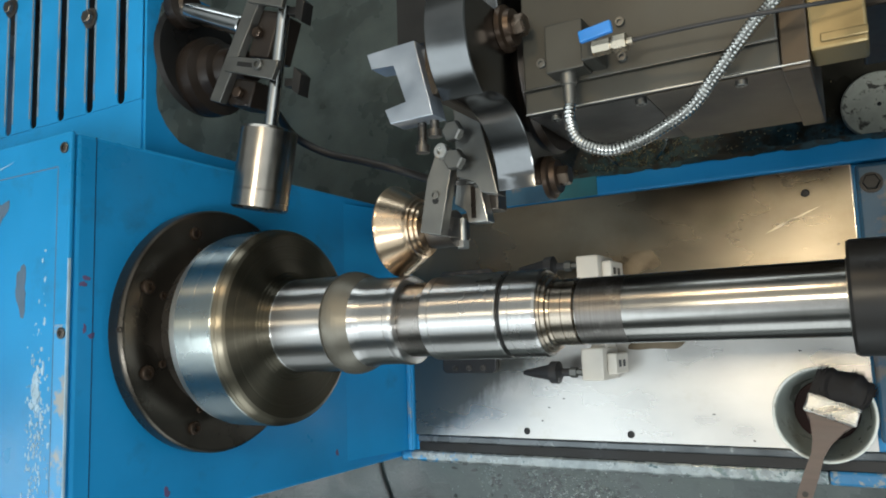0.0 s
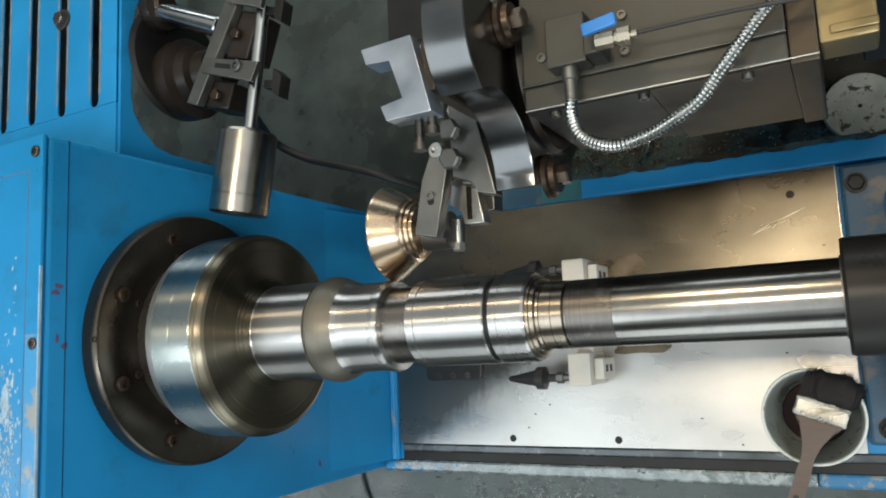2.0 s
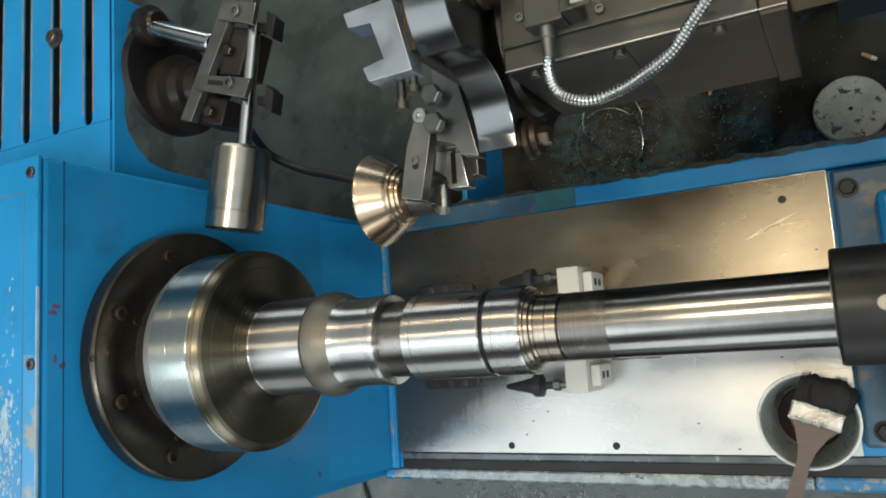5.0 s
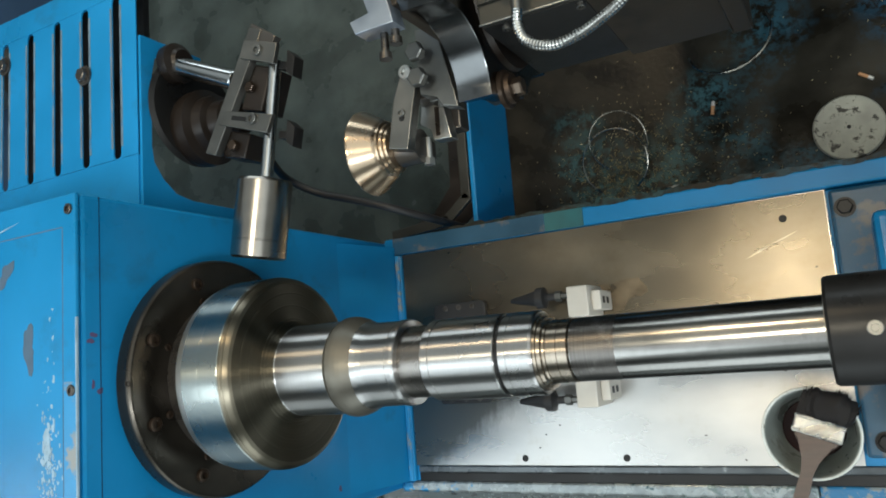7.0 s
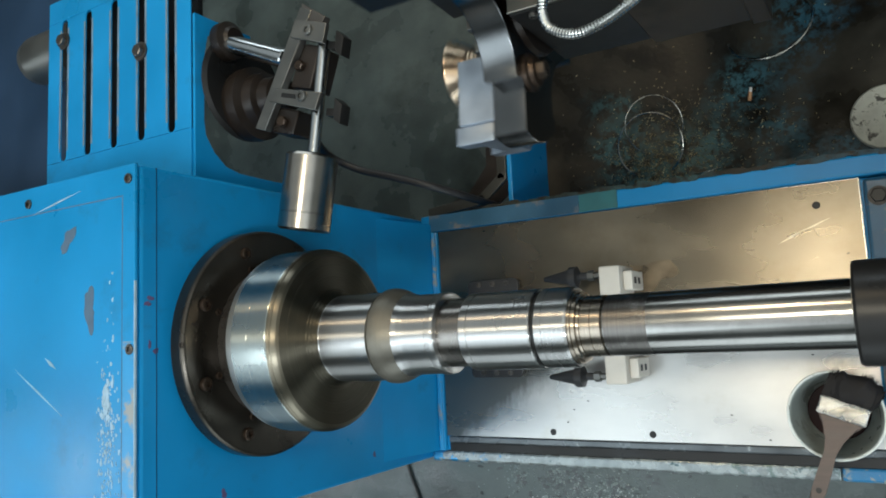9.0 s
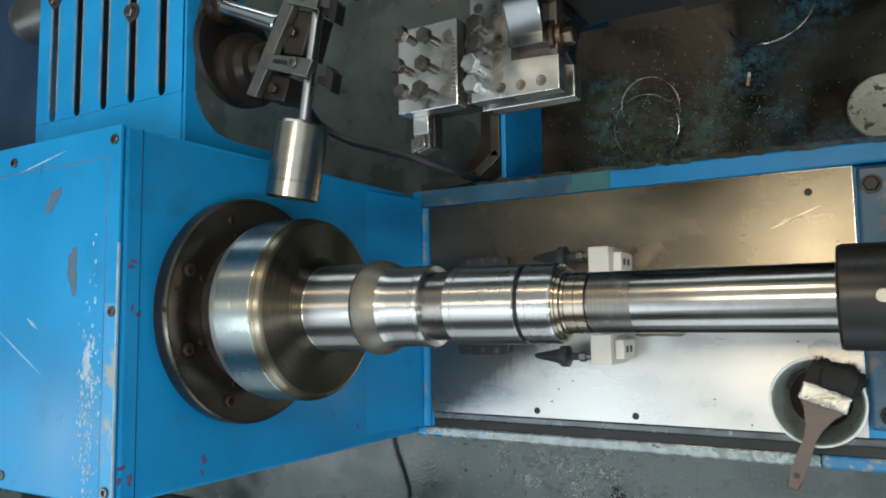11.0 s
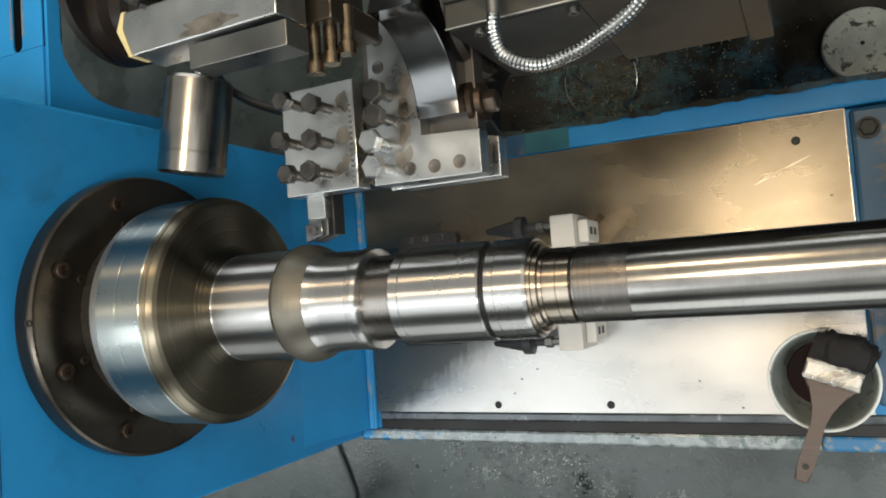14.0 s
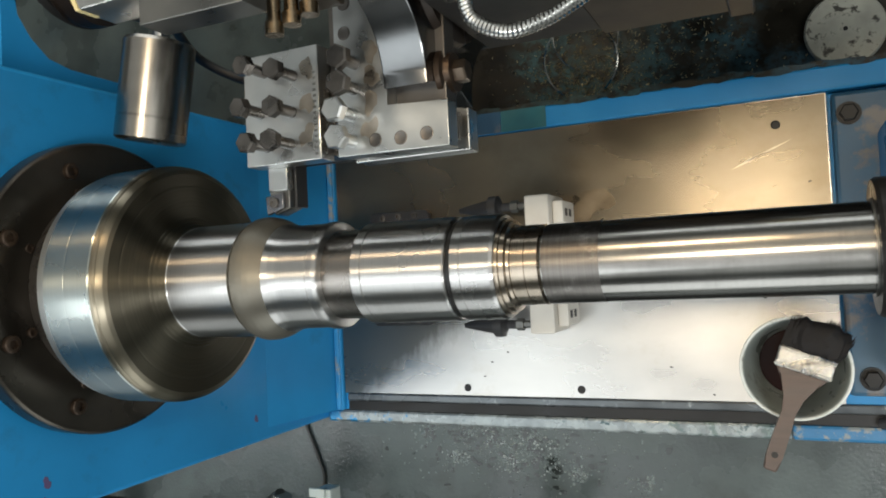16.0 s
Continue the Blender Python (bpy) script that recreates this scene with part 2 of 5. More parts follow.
def oily_tray():
    """Black-brown oil over teal paint that shows in ragged clusters, bluer towards the far end."""
    m = material("oily_tray_floor", (0.024, 0.021, 0.015), 0.34, 0, 0.7, 9, 0.4, 80, rough_vary=0.16, spec=0.16)
    nt = m.node_tree
    L = nt.links.new
    b = nt.nodes["Principled BSDF"]
    co = nt.nodes.new("ShaderNodeTexCoord")
    old = b.inputs["Base Color"].links[0].from_socket
    masks = []
    for scale, lo, hi, rough in ((4.2, 0.44, 0.60, 0.5), (48, 0.44, 0.56, 0.72)):
        n = nt.nodes.new("ShaderNodeTexNoise")
        n.inputs["Scale"].default_value, n.inputs["Detail"].default_value, n.inputs["Roughness"].default_value = scale, 7, rough
        L(co.outputs["Object"], n.inputs["Vector"])
        r = nt.nodes.new("ShaderNodeMapRange")
        r.inputs[1].default_value, r.inputs[2].default_value = lo, hi
        L(n.outputs[0], r.inputs[0])
        masks.append(r.outputs[0])
    both = nt.nodes.new("ShaderNodeMath")
    both.operation = "MULTIPLY"
    L(masks[0], both.inputs[0])
    L(masks[1], both.inputs[1])
    sp = nt.nodes.new("ShaderNodeSeparateXYZ")
    L(co.outputs["Object"], sp.inputs[0])
    far = nt.nodes.new("ShaderNodeMapRange")
    far.inputs[1].default_value, far.inputs[2].default_value = 0.55, 1.0
    L(sp.outputs[0], far.inputs[0])
    teal = nt.nodes.new("ShaderNodeMix")
    teal.data_type = "RGBA"
    teal.inputs[6].default_value, teal.inputs[7].default_value = (0.050, 0.105, 0.105, 1), (0.024, 0.080, 0.135, 1)
    L(far.outputs[0], teal.inputs[0])
    mx = nt.nodes.new("ShaderNodeMix")
    mx.data_type = "RGBA"
    L(both.outputs[0], mx.inputs[0])
    L(old, mx.inputs[6])
    L(teal.outputs[2], mx.inputs[7])
    L(mx.outputs[2], b.inputs["Base Color"])
    return m


M_TRAY = oily_tray()
M_PAD = material("speckled_cover", (0.34, 0.33, 0.27), 0.6, 0, 0.25, 20, 0.1, 80, stain=(0.045, 0.04, 0.03), stain_at=0.55, stain_scale=46)
M_ORANGE = material("filter_paper", (0.50, 0.25, 0.11), 0.7, 0, 0.15, 60, 0.0)
M_CHIP = material("steel_chips", (0.55, 0.45, 0.26), 0.30, 0.8, 0.5, 60, 0.0)
M_RACK = material("pale_rack_paint", (0.42, 0.46, 0.42), 0.5, 0, 0.15, 14, 0.05, 90, stain=(0.12, 0.13, 0.12), stain_at=0.62, stain_scale=25)
M_WET = material("coolant", (0.022, 0.027, 0.025), 0.06, 0, 0.1, 10, 0.0)
M_TURRET = material("turret_steel", (0.165, 0.168, 0.17), 0.20, 1, 0.2, 14, 0.02, 160, rough_vary=0.05)
M_BRASSDARK = material("oily_bronze", (0.055, 0.038, 0.027), 0.34, 0.7, 0.3, 20, 0.04, 120)
M_BOLT = material("browned_bolt", (0.115, 0.105, 0.095), 0.32, 0.9, 0.3, 40, 0.04, 160)
M_CARBIDE = material("carbide", (0.17, 0.17, 0.18), 0.22, 0.9, 0.1, 40, 0.0)
M_TAPE = material("yellowed_tape", (0.60, 0.50, 0.25), 0.5, 0, 0.12, 30, 0.02)
M_FORK = material("ground_fork_steel", (0.34, 0.39, 0.46), 0.42, 0.85, 0.14, 24, 0.04, 160)
M_BROWNSTEEL = material("brown_stained_iron", (0.052, 0.039, 0.026), 0.40, 0.5, 0.4, 6, 0.06, 80, stain=(0.03, 0.025, 0.02), stain_at=0.48, stain_scale=6, stain_soft=0.2)
M_OLDBRASS = material("dull_bronze", (0.25, 0.19, 0.090), 0.42, 0.6, 0.2, 14, 0.05, 90)
# brown, dark surroundings mirrored by the face are put into this base
M_FACE = material("mirrored_brown_face_steel", (0.125, 0.112, 0.084), 0.48, 1, 0.14, 9, 0.0, 120, rough_vary=0.03, turned=1.0, lines=0.09, line_scale=300)
M_NUT = material("stained_nut", (0.14, 0.108, 0.082), 0.34, 0.9, 0.3, 40, 0.03, 120)
M_OXIDE = material("oxidised_bar_steel", (0.16, 0.148, 0.136), 0.34, 1, 0.2, 20, 0.0, 160, rough_vary=0.03, turned=0.5, lines=0.12, stain=(0.30, 0.285, 0.265), stain_at=0.56, stain_scale=30, stain_soft=0.1)
M_HOSE = material("braided_steel", (0.43, 0.43, 0.41), 0.24, 1, 0.08, 60, 0.0)
M_BRASSPALE = material("pale_brass", (0.40, 0.36, 0.29), 0.27, 1, 0.15, 30, 0.0)
M_BRISTLE = material("oily_bristles", (0.010, 0.009, 0.009), 0.6, 0, 0.3, 40, 0.1, 200, spec=0.2)
M_SWARF = material("bright_swarf", (0.38, 0.36, 0.31), 0.25, 1, 0.3, 30, 0.0)
M_EDGE = material("rubbed_blue_edge", (0.03, 0.26, 0.55), 0.42, 0, 0.15, 12, 0.08, 90, stain=(0.27, 0.29, 0.29), stain_at=0.52, stain_scale=30, stain_soft=0.08)
M_SLOT = material("rubbed_slot_edge", (0.13, 0.19, 0.24), 0.5, 0, 0.3, 30, 0.08, 90, stain=(0.03, 0.20, 0.42), stain_at=0.56, stain_scale=24, stain_soft=0.1)
M_RAIL = material("scuffed_black_rail", (0.10, 0.112, 0.120), 0.24, 0.5, 0.4, 14, 0.25, 90, stain=(0.30, 0.32, 0.32), stain_at=0.63, stain_scale=35)
M_CHIPBLUE = material("chipped_rail_blue", (0.020, 0.150, 0.31), 0.36, 0, 0.25, 20, 0.3, 120, stain=(0.22, 0.25, 0.25), stain_at=0.56, stain_scale=34, stain_soft=0.03)
M_RIM = material("bright_chuck_rim", (0.66, 0.68, 0.66), 0.34, 1, 0.05, 9, 0.0, 240, rough_vary=0.03, turned=0.8)
# straw tint is the warm reflection on the chuck ring, painted in
M_WARMSHEEN = material("warm_sheen_steel", (0.25, 0.220, 0.165), 0.36, 1, 0.15, 14, 0.0, 200, rough_vary=0.03, turned=0.95, lines=0.08)
# near-white base colour stands for glints on wet coolant
M_GLINT = material("drop_glints", (0.62, 0.66, 0.65), 0.12, 0, 0.2, 40, 0.0)
M_DROP = material("coolant_drops", (0.30, 0.34, 0.33), 0.05, 0, 0.1, 10, 0.0)
M_GOLDBOLT = material("oily_brass_bolt", (0.20, 0.15, 0.095), 0.30, 1, 0.3, 40, 0.0)
M_SMEAR = material("oil_smear", (0.33, 0.295, 0.25), 0.36, 1, 0.2, 60, 0.0)
M_SCRATCH = material("fresh_scratch", (0.40, 0.36, 0.29), 0.42, 1, 0.2, 60, 0.0)
# tan stain, darkened further for the dim roof mirrored in this half
M_TANDIM = material("tan_dimmed_steel", (0.166, 0.143, 0.108), 0.29, 1, 0.18, 4, 0.04, 160, stretch=(1, 2, 1), rough_vary=0.08, stain=(0.132, 0.108, 0.074), stain_at=0.50, stain_scale=5, stain_soft=0.25)
M_LEVER = material("blue_lever", (0.02, 0.17, 0.50), 0.35, 0, 0.1, 30, 0.0)


# ---- mesh helpers ----
ROUND = ("oil_pipe", "tube_end", "tube_ring", "bent_lug", "cable", "floor_cable", "swarf_curl", "fork_bolt", "brass_bolt", "paper", "ash_end")


def finish(bm, name, mat, parent=None, label="", smooth=True, angle=0.0):
    angle = angle or (0.9 if name in ROUND else 0.55 if name == "hose" else 0.37)
    me = bpy.data.meshes.new(name)
    bmesh.ops.recalc_face_normals(bm, faces=bm.faces[:])
    for f in bm.faces:
        f.smooth = smooth
    for e in bm.edges:
        if len(e.link_faces) == 2 and e.calc_face_angle(0) > angle:
            e.smooth = False
    bm.to_mesh(me)
    bm.free()
    me.materials.append(mat)
    ob = new(name, me)
    if parent:
        ob.parent = parent
    if label:
        ob["label"] = label
    return ob


def part(name, bm, mat, parent, label=""):
    return finish(bm, name, mat, parent, label)


def add_box(bm, x0, x1, y0, y1, z0, z1, bevel=0.0, m=None):
    r = bmesh.ops.create_cube(bm, size=1.0)
    vs = r["verts"]
    for v in vs:
        v.co = Vector((x0 + (v.co.x + 0.5) * (x1 - x0), y0 + (v.co.y + 0.5) * (y1 - y0), z0 + (v.co.z + 0.5) * (z1 - z0)))
    if bevel:
        es = list({e for v in vs for e in v.link_edges})
        r = bmesh.ops.bevel(bm, geom=es, offset=bevel, segments=2, affect="EDGES", profile=0.5)
        vs = list({v for v in r["verts"]} | {v for f in r["faces"] for v in f.verts})
    if m is not None:
        done = set()
        todo = list(vs)
        while todo:
            v = todo.pop()
            if v in done:
                continue
            done.add(v)
            todo += [e.other_vert(v) for e in v.link_edges]
        bmesh.ops.transform(bm, matrix=m, verts=list(done))
    return bm


def box(x0, x1, y0, y1, z0, z1, bevel=0.002, m=None):
    return add_box(bmesh.new(), x0, x1, y0, y1, z0, z1, bevel, m)


def add_lathe(bm, profile, n=64, m=None, close=True):
    """profile: (x, r) rows round the x axis; loops beside the ends of long stretches keep them straight in the shading."""
    rings, rows = [], []
    for (xa, ra), (xb, rb) in zip(profile, profile[1:]):
        long = math.hypot(xb - xa, rb - ra)
        rows.append((xa, ra))
        if long > 0.006 and min(ra, rb) > 1e-6:
            q = 0.0007 / long
            rows += [(xa + (xb - xa) * f, ra + (rb - ra) * f) for f in (q, 1 - q)]
    profile = rows + [profile[-1]]
    for x, r in profile:
        if r < 1e-6:
            rings.append([bm.verts.new((x, 0, 0))])
        else:
            rings.append([bm.verts.new((x, r * math.cos(2 * math.pi * k / n), r * math.sin(2 * math.pi * k / n))) for k in range(n)])
    for a, b in zip(rings, rings[1:]):
        for k in range(n):
            j = (k + 1) % n
            if len(a) == 1 and len(b) == 1:
                continue
            if len(a) == 1:
                bm.faces.new((a[0], b[k], b[j]))
            elif len(b) == 1:
                bm.faces.new((a[k], b[0], a[j]))
            else:
                bm.faces.new((a[k], b[k], b[j], a[j]))
    if m is not None:
        bmesh.ops.transform(bm, matrix=m, verts=[v for ring in rings for v in ring])
    return bm


def lathe(profile, n=64, m=None):
    return add_lathe(bmesh.new(), profile, n, m)


def thing(name, label, category, group="", m=None):
    ob = new(name)
    ob.empty_display_size = 0.05
    if m is not None:
        ob.matrix_world = m
    return tagged(ob, label, category, group)


UP = pose(0, 0, 0, 0, -90, 0)  # turns the x axis of a lathe upright

# ---- more mesh helpers ----
def prism(poly, z0, z1, bevel=0.0):
    """An upright prism over a polygon of (x, y)."""
    bm = bmesh.new()
    lo = [bm.verts.new((x, y, z0)) for x, y in poly]
    hi = [bm.verts.new((x, y, z1)) for x, y in poly]
    n = len(poly)
    bm.faces.new(lo[::-1])
    bm.faces.new(hi)
    for k in range(n):
        bm.faces.new((lo[k], lo[(k + 1) % n], hi[(k + 1) % n], hi[k]))
    if bevel:
        bmesh.ops.bevel(bm, geom=bm.edges[:], offset=bevel, segments=2, affect="EDGES", profile=0.5)
    return bm


def moved(bm, m):
    bmesh.ops.transform(bm, matrix=m, verts=bm.verts[:])
    return bm


def tube(points, r, n=10, ridge=0.0, step=None, close=True):
    """A tube along a smooth line through the points; ridge: how far every second ring stands out."""
    P = [Vector(p) for p in points]
    line = []
    for k in range(len(P) - 1):
        a, b, c, d = P[max(k - 1, 0)], P[k], P[k + 1], P[min(k + 2, len(P) - 1)]
        m = max(int((c - b).length / (step or r * 1.2)), 2)
        for j in range(m):
            t = j / m
            line.append(0.5 * (2 * b + (c - a) * t + (2 * a - 5 * b + 4 * c - d) * t * t + (3 * b - a - 3 * c + d) * t ** 3))
    line.append(P[-1])
    bm = bmesh.new()
    rings = []
    side = None
    for k, p in enumerate(line):
        way = (line[min(k + 1, len(line) - 1)] - line[max(k - 1, 0)]).normalized()
        if side is None:
            side = way.orthogonal().normalized()
        side = (side - way * side.dot(way)).normalized()
        up = way.cross(side)
        rr = r + (ridge if k % 2 else 0)
        rings.append([bm.verts.new(p + rr * (math.cos(2 * math.pi * j / n) * side + math.sin(2 * math.pi * j / n) * up)) for j in range(n)])
    for a, b in zip(rings, rings[1:]):
        for j in range(n):
            bm.faces.new((a[j], a[(j + 1) % n], b[(j + 1) % n], b[j]))
    if close:
        bm.faces.new(rings[0][::-1])
        bm.faces.new(rings[-1])
    return bm


def hex_bolt(head=0.011, high=0.011, shank=0.006, long=0.03, collar=0.0):
    """Head upwards, its underside at z = 0."""
    bm = bmesh.new()
    top = 0.86
    ring = lambda r, z, n=6: [(r * math.cos(math.pi / 3 * k), r * math.sin(math.pi / 3 * k), z) for k in range(n)]
    rows = [ring(head, 0), ring(head, high * top), ring(head * 0.86, high)]
    vs = [[bm.verts.new(p) for p in row] for row in rows]
    for a, b in zip(vs, vs[1:]):
        for k in range(6):
            bm.faces.new((a[k], a[(k + 1) % 6], b[(k + 1) % 6], b[k]))
    bm.faces.new(vs[-1])
    bm.faces.new(vs[0][::-1])
    add_lathe(bm, [(-long, 0), (-long, shank), (-0.0002, shank), (-0.0002, 0)], 14, UP)
    if collar:
        add_lathe(bm, [(-0.003, 0), (-0.003, collar), (-0.0004, collar), (-0.0004, 0)], 18, UP)
    return bm


def socket_screw(r=0.008, high=0.008):
    """A round head with a hexagon socket; underside at z = 0."""
    bm = lathe([(0, 0), (0, r), (high * 0.85, r), (high, r * 0.88), (high, r * 0.52), (high * 0.35, r * 0.48), (high * 0.35, 0)], 18, UP)
    return bm


def patch(cx, cy, z, rx, ry, seed, n=22, turn=0.0, thick=0.0005):
    rnd = random.Random(seed)
    ph = [rnd.uniform(0, 6.28) for _ in range(4)]
    pts = []
    for k in range(n):
        a = 2 * math.pi * k / n
        q = 1 + 0.22 * math.sin(2 * a + ph[0]) + 0.16 * math.sin(3 * a + ph[1]) + 0.12 * math.sin(5 * a + ph[2]) + rnd.uniform(-0.08, 0.08)
        x, y = rx * q * math.cos(a), ry * q * math.sin(a)
        pts.append((cx + x * math.cos(turn) - y * math.sin(turn), cy + x * math.sin(turn) + y * math.cos(turn)))
    return prism(pts, z - 0.002, z + thick)


def joined(bms):
    out = bmesh.new()
    for b in bms:
        me = bpy.data.meshes.new("joined")
        b.to_mesh(me)
        b.free()
        out.from_mesh(me)
        bpy.data.meshes.remove(me)
    return out


# ---- structure ----
AY, AZ = 0.2055, 0.5233  # the spindle's axis
FLOOR, TRAY = -0.575, -0.304
floor = finish(box(-6, 6, -5, 6, FLOOR - 0.1, FLOOR, 0), "floor", M_FLOOR)
tagged(floor, "oil-stained grey-green workshop floor", "floor", kind="structure")
for nm, b in (("wall_north", (-6, 6, 6, 6.2, FLOOR, 4)), ("wall_south", (-6, 6, -5.2, -5, FLOOR, 4)), ("wall_west", (-6.2, -6, -5, 6, FLOOR, 4)),
              ("wall_east", (6, 6.2, -5, 6, FLOOR, 4)), ("ceiling", (-6, 6, -5, 6, 4, 4.2))):
    tagged(finish(box(*b, 0), nm, M_WALL), "plain grey workshop " + nm.split("_")[0], nm.split("_")[0], kind="structure")

# ---- the bed and its cover plate ----
bed = thing("machine_bed", "blue painted lathe bed with a worn front rail", "machine bed")
part("bed_body", box(-0.04, 1.9, -0.046, 0.436, FLOOR, -0.006, 0.003), M_BLUE, bed)
part("front_rail", box(-0.044, 0.765, -0.070, -0.0465, FLOOR + 0.02, -0.006, 0.005), M_WORN, bed, "rail with its blue paint worn to bare metal")
part("painted_rail", box(0.7655, 1.9, -0.070, -0.0465, FLOOR + 0.02, -0.006, 0.005), M_CHIPBLUE, bed)
part("inner_rail", box(0.004, 1.9, -0.0290, -0.0145, -0.03, -0.001, 0.003), M_RAIL, bed, "oily dark rail beside the gutter")
part("gutter", box(0.004, 1.9, -0.0464, -0.0290, -0.03, -0.0045, 0.001), M_OILSHADE, bed, "oily black gutter")
part("back_beam", box(-0.044, 1.9, 0.4375, 0.476, TRAY + 0.002, 0.004, 0.005), M_BLUE, bed)
part("stained_beam", box(-0.02, 0.3395, 0.4385, 0.4750, 0.0035, 0.0050, 0.0005), M_OLDBLUE, bed, "blue paint dulled by oil")
part("beam_patch", box(0.34, 0.42, 0.4385, 0.4750, 0.0035, 0.0050, 0.0005), M_TEAL, bed, "dull green patch of old paint")
grime = [patch(0.15 + 0.033 * k, 0.4770 + 0.0015 * math.sin(k * 1.9), 0.004, 0.026, 0.0045 + 0.002 * math.sin(k * 2.7), 120 + k, 18, thick=0.0004 + 0.00002 * k) for k in range(30)]
tagged(part("oil_grime", joined(grime), M_TRAY, bed, "oily grime along the edge of the beam"), kind="stuff")
part("corner_gusset", box(-0.044, -0.001, -0.046, 0.437, -0.02, 0.006, 0.004), M_BLUE, bed)

plate = thing("cover_plate", "brushed steel cover plate with screw holes on the lathe bed", "plate")
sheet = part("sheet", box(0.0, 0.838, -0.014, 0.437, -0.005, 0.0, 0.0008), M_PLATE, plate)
part("tan_zone", box(0.002, 0.836, 0.235, 0.4355, -0.0010, 0.00015, 0), M_TANDIM, plate, "back half stained tan, darkened for the dim roof it mirrors")
for hx, hy in ((0.252, 0.0), (0.454, 0.0), (0.769, 0.398)):
    part("screw_hole", lathe([(-0.0015, 0), (-0.0015, 0.0062), (0.0005, 0.0066), (0.0008, 0.0058), (0.0002, 0.005), (0.0002, 0)], 20, pose(hx, hy, 0) @ UP), M_OILSHADE, sheet, "dark screw hole")
for k, (ax, ay, bx, by, w) in enumerate(((0.704, 0.337, 0.752, 0.360, 0.0022), (0.735, 0.352, 0.789, 0.374, 0.0015))):
    d = Vector((bx - ax, by - ay, 0)).normalized()
    q = Vector((-d.y, d.x, 0)) * w
    part("scratch", prism([(ax, ay), ((ax + bx) / 2 + q.x, (ay + by) / 2 + q.y), (bx, by), ((ax + bx) / 2 - q.x, (ay + by) / 2 - q.y)], -0.001, 0.0004), M_SCRATCH, plate, "pale scratch")
for k, (cx, cy, rx, ry) in enumerate(((0.50, 0.165, 0.055, 0.016), (0.47, 0.300, 0.05, 0.028), (0.44, 0.22, 0.03, 0.02))):
    part("oil_stain", patch(cx, cy, 0, rx, ry, 30 + k, thick=0.00035), M_STAIN, plate, "brown oil stain")
for k, (cx, cy) in enumerate(((0.599, 0.038), (0.30, 0.045), (0.285, 0.02), (0.33, 0.062), (0.66, -0.004), (0.74, 0.142), (0.81, 0.31))):
    part("dirt_speck", patch(cx, cy, 0, 0.0022, 0.0013, 60 + k, 9), M_OILSHADE, plate, "speck of dirt")

# dark slotted plate below the shaft
shoe = thing("slotted_bracket", "black rounded bracket plate lying under the shaft", "bracket")
part("bracket_plate", prism([(0.083, 0.111), (0.190, 0.111), (0.197, 0.118), (0.197, 0.311), (0.190, 0.318), (0.083, 0.318), (0.076, 0.311), (0.076, 0.118)], 0.0, 0.012, 0.002), M_BLACK, shoe)
for hx in (0.105, 0.137, 0.169):
    for hy in (0.121, 0.308):
        part("bracket_screw", moved(socket_screw(0.006, 0.004), pose(hx, hy, 0.0115)), M_DARK, shoe)

# coolant nozzles on their white block
noz = thing("coolant_nozzle_bar", "off-white block with two black coolant nozzles", "nozzle")
part("cross_bar", box(0.407, 0.437, 0.150, 0.268, 0.0, 0.055, 0.003), M_WHITE, noz)
for y, sgn in ((0.128, 1), (0.290, -1)):
    blk = part("end_block", box(0.400, 0.440, y - 0.028, y + 0.028, 0.0, 0.088, 0.003), M_WHITE, noz)
    foot = part("foot", box(0.4405, 0.458, y - 0.018, y + 0.018, 0.0, 0.070, 0.003), M_WHITE, noz)
    for dz in (0.028, 0.052):
        part("foot_slot", box(0.4570, 0.4590, y - 0.006, y + 0.006, dz - 0.006, dz + 0.006, 0.0005), M_BLACK, foot)
    m = pose(0, y - 0.014 * sgn, 0.066)
    part("nozzle", lathe([(0.281, 0), (0.281, 0.004), (0.288, 0.0058), (0.334, 0.0150), (0.336, 0.0200), (0.350, 0.0200), (0.353, 0.012), (0.357, 0.007), (0.372, 0.007), (0.372, 0)], 24, m), M_BLACK, blk, "black tapered nozzle")
    part("nut", lathe([(0.372, 0), (0.372, 0.010), (0.384, 0.010), (0.384, 0.006), (0.4005, 0.006), (0.4005, 0)], 6, m), M_GREY, blk, "grey hexagon nut")

# ---- headstock ----
headstock = thing("headstock", "blue painted lathe headstock with chipped paint and worn edges", "headstock")
part("headstock_body", box(-1.3, -0.046, -0.065, 0.470, FLOOR, 0.748, 0.006), M_BLUE, headstock)
top_cover = part("top_cover", box(-1.3, -0.047, -0.066, 0.471, 0.7485, 0.756, 0.003), M_BLUE, headstock, "blue cover panel with scuffed paint")
part("worn_edge", box(-0.073, -0.0482, -0.064, 0.215, 0.753, 0.7564, 0.001), M_EDGE, headstock, "edge strip rubbed to grey primer")
part("bare_edge", box(-0.0481, -0.0458, -0.064, 0.30, 0.7525, 0.7566, 0.0008), M_SCUFF, headstock, "bare metal along the cover's edge")
part("cover_seam", box(-0.0752, -0.0735, -0.060, 0.424, 0.7550, 0.7563, 0.0003), M_PRIMER, headstock, "dirty seam in the cover")
part("cover_seam", box(-0.60, -0.0736, 0.4245, 0.4262, 0.7550, 0.7563, 0.0003), M_PRIMER, headstock, "dirty seam in the cover")
part("face_seam", box(-0.0470, -0.0454, -0.064, 0.469, 0.7195, 0.7205, 0), M_DARKBLUE, headstock, "thin seam in the sheet metal")
